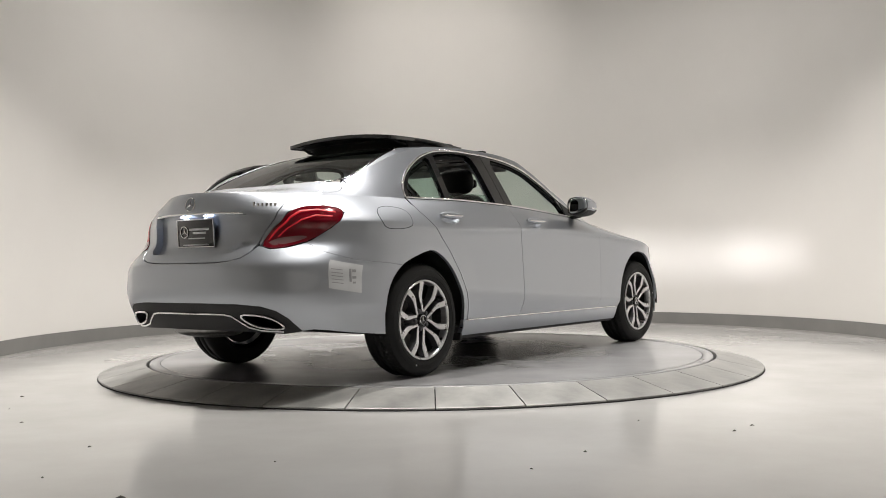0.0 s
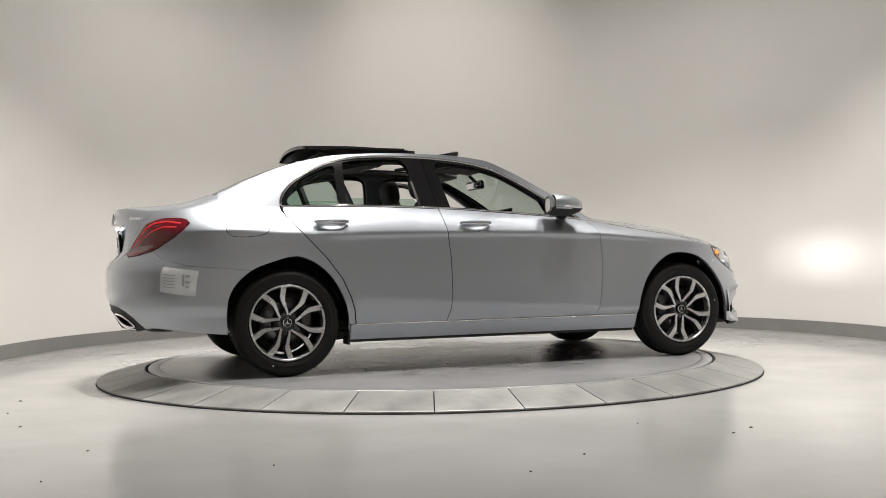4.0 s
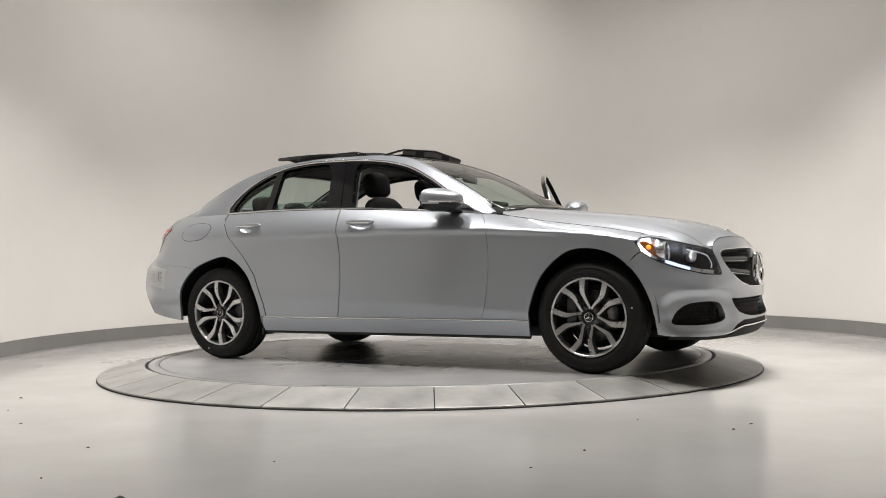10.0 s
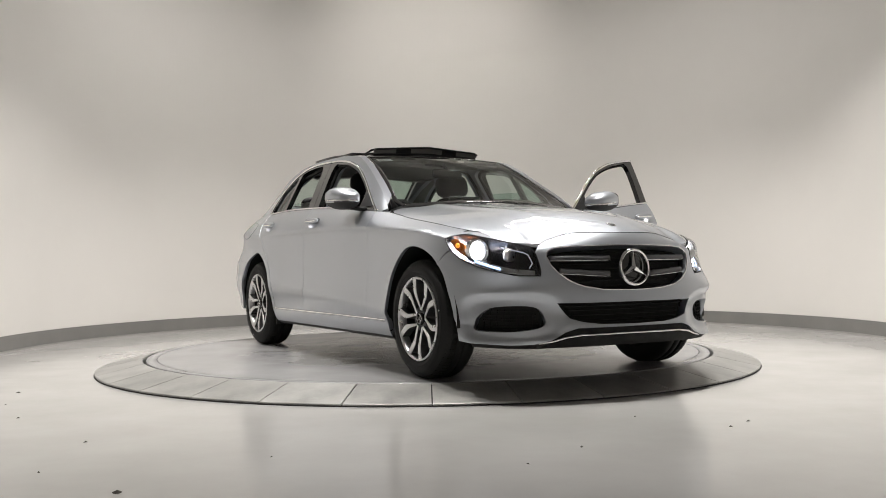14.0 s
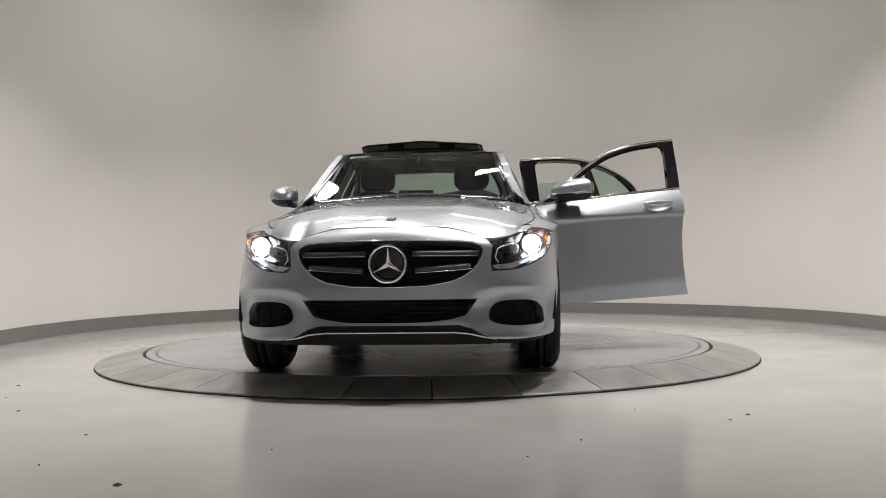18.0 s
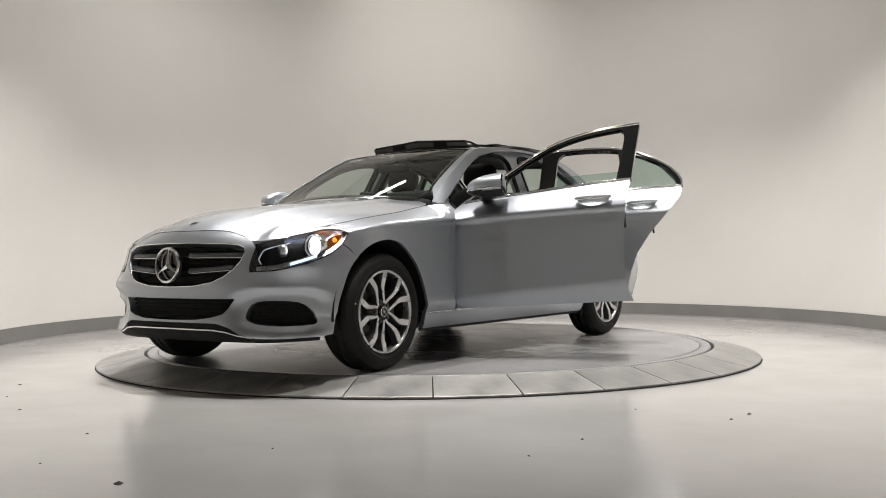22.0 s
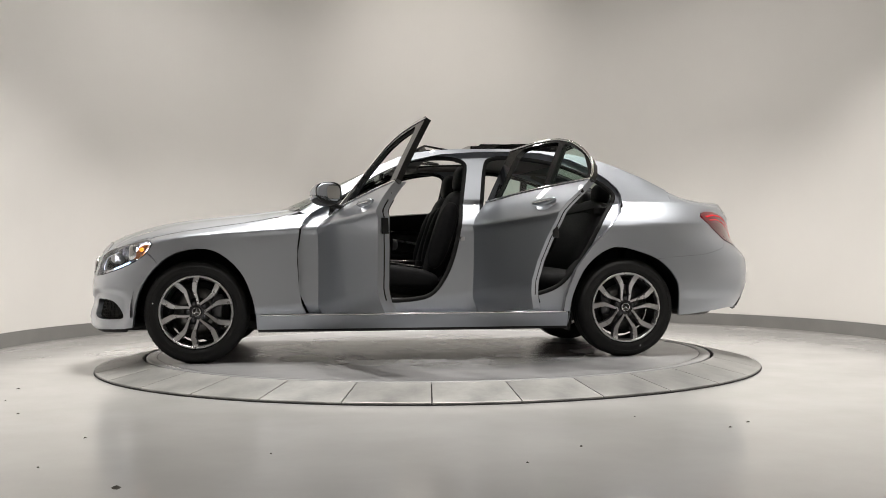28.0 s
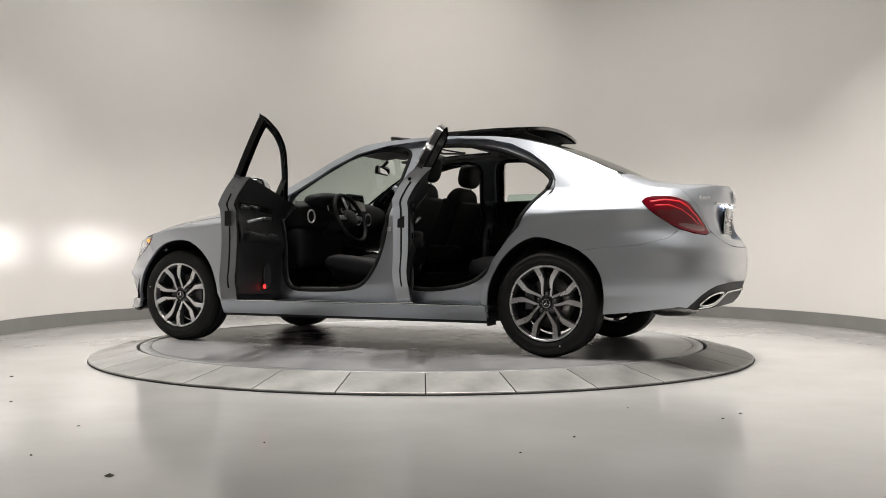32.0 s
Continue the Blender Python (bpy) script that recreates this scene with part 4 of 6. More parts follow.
ball("badge_centre", (2.035, 0, hood_surface(2.035, 0).z + 0.003), (0.036, 0.04, 0.007), M_DARKALLOY, bonnet, turn=(0, 22, 0), power=2.0, segments=20, rings=8)

# screens and roof
def fair_screen(x0, x1):
    """A screen between two places, bowed evenly from side to side."""
    xs = np.linspace(x0, x1, 24)
    mid = np.polyfit(xs, [mid_z(x) for x in xs], 3)
    bow = np.polyfit(xs, [(mid_z(x) - rail_z(x)) / rail_y(x) ** 2 for x in xs], 2)
    return lambda x, y: Vector((x, y, float(np.polyval(mid, x) - np.polyval(bow, x) * y * y)))


front_screen, back_screen = fair_screen(0.0, 0.8), fair_screen(-1.84, -1.12)
WS = [(0.93, 0.0), (0.92, 0.30), (0.875, 0.50), (0.78, 0.64), (0.70, 0.668), (0.45, 0.612), (0.2, 0.572), (0.05, 0.556), (0.02, 0.545), (0.012, 0.30), (0.01, 0.0)]
screen = panel("windscreen", front_screen, [*WS, *[(x, -y) for x, y in WS[-2:0:-1]]], M_SCREEN, car, 1, res=0.04, depth=0, lift=-0.004, label="green-tinted windscreen with a paper sticker")
screen.visible_shadow = False
for a, b in ((0.66, 0.02),):
    for s in (1, -1):
        line = [(x, s * (y - 0.012)) for x, y in WS[3:9]]
        strip("screen_border", front_screen, line, M_PIANO, screen, 1, w=0.016, h=0.002, lift=-0.004)
strip("screen_border", front_screen, [(0.03, y) for y in np.linspace(-0.545, 0.545, 12)], M_PIANO, screen, 1, w=0.02, h=0.002, lift=-0.003)
strip("screen_border", front_screen, [(0.90 - 0.12 * (y / 0.62) ** 2, y) for y in np.linspace(-0.62, 0.62, 14)], M_PIANO, screen, 1, w=0.03, h=0.002, lift=-0.005)
panel("paper_sticker", front_screen, [(0.075, -0.50), (0.075, -0.385), (0.125, -0.385), (0.125, -0.50)], M_WHITE, screen, 1, res=0.05, depth=0, lift=-0.008, label="white paper sticker with unreadable print")
for k in range(3):
    panel("print_bar", front_screen, [(0.084 + 0.013 * k, -0.49), (0.084 + 0.013 * k, -0.41 - 0.01 * k), (0.089 + 0.013 * k, -0.41 - 0.01 * k), (0.089 + 0.013 * k, -0.49)], M_INK, screen, 1, res=0.05, depth=0, lift=-0.0065)
RG = [(-1.115, 0.0), (-1.12, 0.25), (-1.14, 0.43), (-1.20, 0.49), (-1.40, 0.545), (-1.60, 0.592), (-1.70, 0.605), (-1.77, 0.59), (-1.81, 0.50), (-1.835, 0.25), (-1.84, 0.0)]
rear_glass = panel("rear_window", back_screen, [*RG, *[(x, -y) for x, y in RG[-2:0:-1]]], M_SCREEN, car, 1, res=0.04, depth=0, lift=-0.003, label="green-tinted rear window")
rear_glass.visible_shadow = False
strip("window_border", back_screen, [*[(x, y - 0.01) for x, y in RG[1:-1]]], M_PIANO, rear_glass, 1, w=0.014, h=0.002, lift=-0.002)
strip("window_border", back_screen, [*[(x, -y + 0.01) for x, y in RG[1:-1]]], M_PIANO, rear_glass, 1, w=0.014, h=0.002, lift=-0.002)
panel("cowl", lambda x, y: Vector((x, y, hood(x, y).z - 0.012 - 0.25 * max(0, 0.87 - x))), [(0.90, 0.0), (0.89, 0.35), (0.85, 0.58), (0.78, 0.70), (0.70, 0.70), (0.66, 0.62), (0.72, 0.40), (0.74, 0.0), (0.72, -0.40), (0.66, -0.62), (0.70, -0.70), (0.78, -0.70), (0.85, -0.58), (0.89, -0.35)], M_BLACK, car, 1, res=0.04, depth=0)
# roof: painted rails, black glass in front of and behind the opening
for s in (1, -1):
    rail = [(0.012, 0.53), (0.03, 0.556), (0.2, 0.575), (0.45, 0.616), (0.64, 0.654), (0.70, 0.70), (0.72, 0.722)]
    rail += [(x, rail_y(x)) for x in np.linspace(0.70, -1.80, 50)]
    rail += [(-1.795, 0.588), (-1.775, 0.595), (-1.70, 0.612), (-1.60, 0.60), (-1.40, 0.553), (-1.20, 0.498), (-1.135, 0.44), (-1.11, 0.40), (-1.08, 0.47), (-1.0, 0.515), (-0.6, 0.53), (0.0, 0.53)]
    panel("roof_rail", top, rail, M_PAINT, car, s, res=0.025, depth=0.012)
panel("roof_glass", top, [(0.010, 0.54), (-0.10, 0.525), (-0.10, -0.525), (0.010, -0.54)], M_PIANO, car, 1, res=0.04, depth=0.02, lift=-0.001, label="gloss black roof header")
panel("roof_glass", top, [(-0.62, 0.525), (-1.0, 0.51), (-1.07, 0.47), (-1.108, 0.39), (-1.115, 0.0), (-1.108, -0.39), (-1.07, -0.47), (-1.0, -0.51), (-0.62, -0.525)], M_PIANO, car, 1, res=0.04, depth=0.02, lift=-0.001, label="gloss black rear roof glass")
for s in (1, -1):
    strip("roof_channel", top, [(-0.10, s * 0.50), (-0.62, s * 0.50)], M_BLACK, car, 1, w=0.03, h=0.012, lift=-0.02)


# sliding roof panel, slid back and raised
def lifted(x, y):
    s = (x + 1.215) / 0.74
    z = 1.508 + 0.012 * math.sin(math.pi * min(max(s, 0), 1)) - 0.014 * s - 0.028 * (abs(y) / 0.46) ** 2.2
    return Vector((x, y, z))


slide = panel("sliding_roof", lifted, [(-0.45, 0.465), (-1.185, 0.458), (-1.212, 0.440), (-1.228, 0.22), (-1.232, 0.0), (-1.228, -0.22), (-1.212, -0.440), (-1.185, -0.458), (-0.45, -0.465), (-0.430, -0.44), (-0.418, 0.0), (-0.430, 0.44)], M_PIANO, car, 1, res=0.05, depth=0.022, label="gloss black sliding roof panel slid back and raised")
panel("panel_underside", lifted, [(-0.48, 0.45), (-1.19, 0.43), (-1.19, -0.43), (-0.48, -0.45)], M_BLACK, slide, 1, res=0.06, depth=0, lift=-0.021)
for s in (1, -1):
    sweep("lift_arm", [(-1.13, s * 0.40, 1.472), (-1.06, s * 0.41, 1.446), (-0.95, s * 0.42, 1.436)], M_BLACK, slide, 0.010, 0.010)
    sweep("panel_seal", [(-0.49, s * 0.455, 1.458), (-0.85, s * 0.457, 1.474), (-1.20, s * 0.445, 1.471)], M_BLACK, slide, 0.006, 0.012)
block("panel_carrier", (-0.78, 0, 1.455), (0.56, 0.86, 0.06), M_BLACK, slide, 0.006, (0, 0, 0), 2, "", lambda x, y, z: (x + (0.05 - z) * 0.9 * (x < -0.2), y, z))
# wind deflector at the front of the opening
deflector = sweep("wind_deflector", [(-0.30, -0.45, 1.430), (-0.125, -0.440, 1.462), (-0.105, -0.41, 1.470), (-0.09, 0, 1.496), (-0.105, 0.41, 1.470), (-0.125, 0.440, 1.462), (-0.30, 0.45, 1.430)], M_BLACK, car, 0.009, 0.007, label="raised black wind deflector with netting")
M_NET = material("deflector_net", (0.16, 0.155, 0.15), 0.8)
def net_piece(name, a, b, mat):
    ys = np.linspace(a, b, 6)
    verts = [v for y in ys for v in ((-0.112, y, 1.447 - 0.05 * y * y), (-0.100, y, 1.494 - 0.15 * y * y))]
    mesh_ob(name, verts, [(2 * i, 2 * i + 2, 2 * i + 3, 2 * i + 1) for i in range(5)], mat, deflector)


for a, b in ((-0.43, -0.25), (-0.13, 0.13), (0.25, 0.43)):
    net_piece("net", a, b, M_NET)
for a, b in ((-0.25, -0.13), (0.13, 0.25)):
    net_piece("net_band", a, b, M_BLACK)
sweep("net_foot", [(-0.30, -0.44, 1.425), (-0.12, -0.42, 1.432), (-0.10, 0, 1.445), (-0.12, 0.42, 1.432), (-0.30, 0.44, 1.425)], M_BLACK, deflector, 0.01, 0.008)

# cabin sides that do not open: A-pillar foot and C-pillar
DLO = [(-1.436, 1.053), (-1.434, 1.10), (-1.415, 1.145), (-1.356, 1.205), (-1.246, 1.283), (-1.097, 1.353), (-0.907, 1.396), (-0.70, 1.408), (-0.45, 1.404), (-0.175, 1.382), (0.055, 1.330), (0.244, 1.240), (0.429, 1.125), (0.60, 1.022), (0.69, 0.972)]
for side in (1, -1):
    upper = [(x, min(z + 0.004, rail_z(x) - 0.002)) for x, z in DLO]
    cant = upper + [(0.74, belt_z(0.74) + 0.002)] + [(x, rail_z(x)) for x in np.linspace(0.765, -1.80, 52)] + [(x, belt_z(x)) for x in np.linspace(-1.80, -1.44, 8)]
    panel("roof_side", green, cant, M_PAINT, car, side, res=0.02, depth=0.012)

# boot lid
back_pts = []
for q, z in ((0.0, 1.076), (0.15, 1.074), (0.30, 1.066), (0.43, 1.050), (0.53, 1.040), (0.595, 1.036)):
    p = rear(q, z)
    back_pts.append((p.y, p.x, z))
back_x = smooth_curve(*[(y, x) for y, x, z in back_pts])
back_z = smooth_curve(*[(y, z) for y, x, z in back_pts])


def deck_surface(x, y):
    """The boot lid's top, brought to its trailing edge."""
    p = tail_top(x, y)
    a = min(abs(y), back_pts[-1][0])
    xe = back_x(a)
    p.z += (back_z(a) - tail_top(xe, a).z) * math.exp(-(max(x - xe, 0) / 0.09) ** 1.6)
    return p


EDGE_END = wall(-1.975, 1.036)
LID = [(EDGE_END.x + 0.002, EDGE_END.y), (-2.10, 0.547), (-2.03, 0.595), (-1.967, 0.625), (-1.90, 0.643), (-1.862, 0.640), (-1.832, 0.617), (-1.818, 0.59), (-1.848, 0.50), (-1.858, 0.25), (-1.86, 0.0)]
lid_top = [(back_x(y), y) for y in (0.0, 0.10, 0.20, 0.28, 0.34, 0.38, 0.41, 0.45, 0.48, 0.50) if y < back_pts[-1][0] - 0.005] + LID
deck = panel("boot_lid", deck_surface, [*lid_top, *[(x, -y) for x, y in lid_top[-2:0:-1]]], M_PAINT, car, 1, res=0.022, depth=0.012, label="silver boot lid")
for s in (1, -1):
    inner = [(x + 0.002, y + 0.0035) for x, y in LID[:8]] + [(-1.801, 0.592), (-1.801, edge_y(-1.801))]
    panel("deck_shoulder", deck_surface, inner + [(x, edge_y(x)) for x in np.linspace(-1.82, EDGE_END.x + 0.004, 14)], M_PAINT, car, s, res=0.025, depth=0.01)
face_half = [(0.0, 1.076), (0.15, 1.074), (0.30, 1.066), (0.43, 1.050), (0.53, 1.040), (0.595, 1.036), (tq(-2.013), 1.008), (tq(-2.041), 0.987), (tq(-2.090), 0.951), (tq(-2.150), 0.898), (tq(-2.195), 0.840), (tq(-2.228), 0.787), (tq(-2.276), 0.740), (tq(-2.342), 0.708), (tq(-2.407), 0.693), (tq(-2.48), 0.686), (0.0, 0.683)]
RECESS = [(0.0, 0.952), (0.19, 0.951), (0.315, 0.945), (0.300, 0.90), (0.262, 0.815), (0.235, 0.760), (0.18, 0.733), (0.0, 0.730)]
lid_face = panel("boot_face", rear, [*face_half, *[(-a, b) for a, b in face_half[-2:0:-1]]], M_PAINT, deck, 1, holes=[[*RECESS, *[(-a, b) for a, b in RECESS[-2:0:-1]]]], res=0.02, depth=0.012, hole_depth=0.042)
panel("plate_recess", rear, [*RECESS, *[(-a, b) for a, b in RECESS[-2:0:-1]]], M_PAINT, deck, 1, res=0.03, depth=0, lift=-0.040)
block("plate_holder", (-2.364, 0.0, 0.85), (0.014, 0.27, 0.12), M_BLACK, deck, 0.003, (0, -4, 0), 2)
strip("boot_grip", rear, [(-0.30, 0.950), (-0.15, 0.956), (0, 0.957), (0.15, 0.956), (0.30, 0.950)], M_CHROME, deck, 1, w=0.007, h=0.008, lift=0.0)
for s in (1, -1):
    ball("plate_light", (-2.380, s * 0.10, 0.944), (0.016, 0.045, 0.010), glow("plate_lamp", (0.62, 0.72, 1.0), 30.0), deck, power=3, segments=10, rings=6, label="bluish white number plate lamp")
plate = block("dealer_plate", (-2.374, 0.0, 0.85), (0.008, 0.315, 0.155), M_PIANO, deck, 0.003, (0, -4, 0), 2, "black dealer plate in a chrome frame, lettering as bars")
sweep("plate_frame", [(-2.377 - 0.0053 * (z - 0.85) / 0.0775, y, z) for y, z in ((-0.157, 0.773), (0.157, 0.773), (0.157, 0.928), (-0.157, 0.928))], M_CHROME, deck, 0.005, 0.005, (1, 0, 0), True)
for y0, y1, z, h in ((0.05, -0.12, 0.872, 0.006), (0.02, -0.09, 0.852, 0.006), (0.06, -0.08, 0.822, 0.003), (0.11, -0.11, 0.786, 0.003)):
    block("print_bar", (-2.380 - 0.0699 * (z - 0.85), (y0 + y1) / 2, z), (0.002, abs(y1 - y0), h * 2), M_SATIN, deck, 0)
emblem("plate_star", (-2.381, 0.095, 0.858), 0.032, (-1, 0, -0.07), deck, 0.003)
p, n = frame_at(rear, 0.0, 1.010)
emblem("boot_emblem", p + n * 0.006, 0.038, n, deck, 0.005)
for s, q0, q1, count in ((-1, 0.385, 0.497, 6), (1, 0.375, 0.455, 4)):
    for k in range(count):
        q = q0 + (q1 - q0) * k / (count - 1)
        p, n = frame_at(rear, s * q, 0.992 if s < 0 else 0.985)
        tall = 0.026 if (s < 0 and k == 0) else 0.018
        block("model_badge", p + n * 0.002 + Vector((0, 0, (tall - 0.018) / 2)), (0.004, 0.014, tall), M_CHROME, deck, 0.001, (0, 8, math.degrees(math.atan2(n.y, n.x)) + 180), 1)


# rear bumper, diffuser and tail pipes
SEAM_RB = [(-1.555, 0.684), (-1.70, 0.691), (-1.86, 0.731), (-1.97, 0.781)]
rb = [(0.0, 0.678), (tq(-2.48), 0.680), (tq(-2.407), 0.689), (tq(-2.342), 0.703), (tq(-2.278), 0.734), (tq(-2.226), 0.770), (tq(-2.215), 0.766), (tq(-2.165), 0.749), (tq(-2.065), 0.758), (tq(-1.972), 0.783), (tq(-1.86), 0.7335), (tq(-1.66), 0.6885), (tq(-1.50), 0.6705), (tq(END_R[0]), END_R[1] - 0.002)]
rb += [(tq(u), z) for u, z in ARCH_R[::-1] if u < END_R[0] - 1e-4 and z < END_R[1] - 0.003] + [(tq(u), z) for u, z in ((-1.68, 0.291), (-1.86, 0.314), (-1.96, 0.322), (-2.036, 0.316), (-2.106, 0.384), (-2.182, 0.424), (-2.274, 0.448), (-2.427, 0.460))] + [(0.0, 0.461)]
rb = [p for i, p in enumerate(rb) if i == 0 or math.dist(p, rb[i - 1]) > 1e-5]
bumper = panel("rear_bumper", rear, [*rb, *[(-a, b) for a, b in rb[-2:0:-1]]], M_PAINT, car, 1, res=0.022, depth=0.02)
df = [(0.0, 0.458), (tq(-2.427), 0.457), (tq(-2.274), 0.445), (tq(-2.183), 0.420), (tq(-2.108), 0.380), (tq(-2.038), 0.310), (tq(-2.15), 0.296), (tq(-2.30), 0.302), (0.12, 0.306), (0.0, 0.306)]
EX = rounded([(tq(-2.425), 0.402), (tq(-2.32), 0.402), (tq(-2.222), 0.388), (tq(-2.14), 0.340), (tq(-2.16), 0.324), (tq(-2.25), 0.326), (tq(-2.345), 0.342)], 2)
diffuser = panel("diffuser", rear, [*df, *[(-a, b) for a, b in df[-2:0:-1]]], M_BLACK, car, 1, holes=[EX, [(-a, b) for a, b in EX]], res=0.025, depth=0.05, lift=-0.004, hole_depth=0.0, label="black rear diffuser")
trim = [(0.0, 0.400), (0.08, 0.400), (0.115, 0.392), (0.15, 0.366), (0.20, 0.332), (0.27, 0.316), (tq(-2.16), 0.309)]
strip("diffuser_trim", rear, trim, M_CHROME, diffuser, 1, w=0.006, h=0.004, lift=0.0)
strip("diffuser_trim", rear, [(-a, b) for a, b in trim], M_CHROME, diffuser, 1, w=0.006, h=0.004, lift=0.0)
for s in (1, -1):
    exo = [(s * a, b) for a, b in EX]
    strip("tailpipe_rim", rear, exo, M_CHROME, diffuser, 1, w=0.006, h=0.007, lift=0.001, closed=True, label="chrome tailpipe surround")
    rp, rn = on(rear, exo, -0.002, 1, 0.03, True)
    verts = [v for p in rp for v in (p, (p[0] + 0.12, p[1] * 0.99, p[2]))]
    k = len(rp)
    mesh_ob("tailpipe", verts, [(2 * i, 2 * i + 1, 2 * ((i + 1) % k) + 1, 2 * ((i + 1) % k)) for i in range(k)] + [tuple(2 * i + 1 for i in range(k))], M_DARKALLOY, diffuser, True)
    lens = panel("tail_lamp", wall, rounded(LAMP_R, 1), M_RED, car, s, res=0.025, depth=0.02, lift=0.004, label="glossy red tail lamp")
    strip("lamp_band", wall, [(-1.80, 0.948), (-1.88, 0.962), (-1.97, 0.953), (-2.05, 0.918), (-2.12, 0.858), (-2.17, 0.80)], M_REDGLOW, lens, s, w=0.007, h=0.002, lift=0.003)
    strip("lamp_band", wall, [(-1.83, 0.925), (-1.91, 0.930), (-2.0, 0.905), (-2.07, 0.862), (-2.12, 0.815)], M_REDGLOW, lens, s, w=0.005, h=0.002, lift=0.003)
    panel("reversing_lamp", wall, rounded([(-2.185, 0.776), (-2.14, 0.806), (-2.02, 0.822), (-1.95, 0.816), (-2.03, 0.785), (-2.12, 0.768)], 2), material("grey_lens", (0.15, 0.08, 0.08), 0.12, Coat_Weight=1.0), lens, s, res=0.03, depth=0.001, lift=0.0055, label="smoky reversing lamp")
# protective sticker on the passenger side of the bumper
film = panel("bumper_sticker", wall, [(-1.810, 0.690), (-1.614, 0.658), (-1.627, 0.508), (-1.816, 0.540)], material("clear_film", (0.60, 0.61, 0.62), 0.25), bumper, -1, res=0.03, depth=0.001, lift=0.002, label="white paper sticker with unreadable print")
for k in range(5):
    z = 0.64 - 0.018 * k
    panel("print_bar", wall, [(-1.795, z + 0.004), (-1.725, z - 0.004), (-1.725, z - 0.008), (-1.795, z)], material("grey_print", (0.33, 0.33, 0.34), 0.5), bumper, -1, res=0.05, depth=0, lift=0.0035)
for a, b, z0, z1 in ((-1.69, -1.677, 0.64, 0.57), (-1.672, -1.65, 0.636, 0.622), (-1.672, -1.65, 0.60, 0.586), (-1.672, -1.655, 0.57, 0.56)):
    panel("print_bar", wall, [(a, z0), (b, z0), (b, z1), (a, z1)], material("grey_print", (0.33, 0.33, 0.34), 0.5), bumper, -1, res=0.05, depth=0, lift=0.0035)

# underside
block("floor_pan", (0.05, 0, 0.235), (2.3, 1.36, 0.07), M_BLACK, car, 0.02)
block("front_undertray", (1.86, 0, 0.225), (0.5, 1.10, 0.05), M_BLACK, car, 0.02)
block("rear_undertray", (-1.95, 0, 0.36), (0.6, 1.00, 0.05), M_BLACK, car, 0.02)
ball("silencer", (-2.08, 0.25, 0.30), (0.30, 0.5, 0.12), M_BRAKE, car, label="grey exhaust silencer")
for s in (1, -1):
    block("jacking_point", (0.90, s * 0.66, 0.21), (0.10, 0.06, 0.03), M_BLACK, car, 0.008)
    block("mud_flap", (-1.03, s * 0.80, 0.205), (0.02, 0.12, 0.05), M_BLACK, car, 0.006)


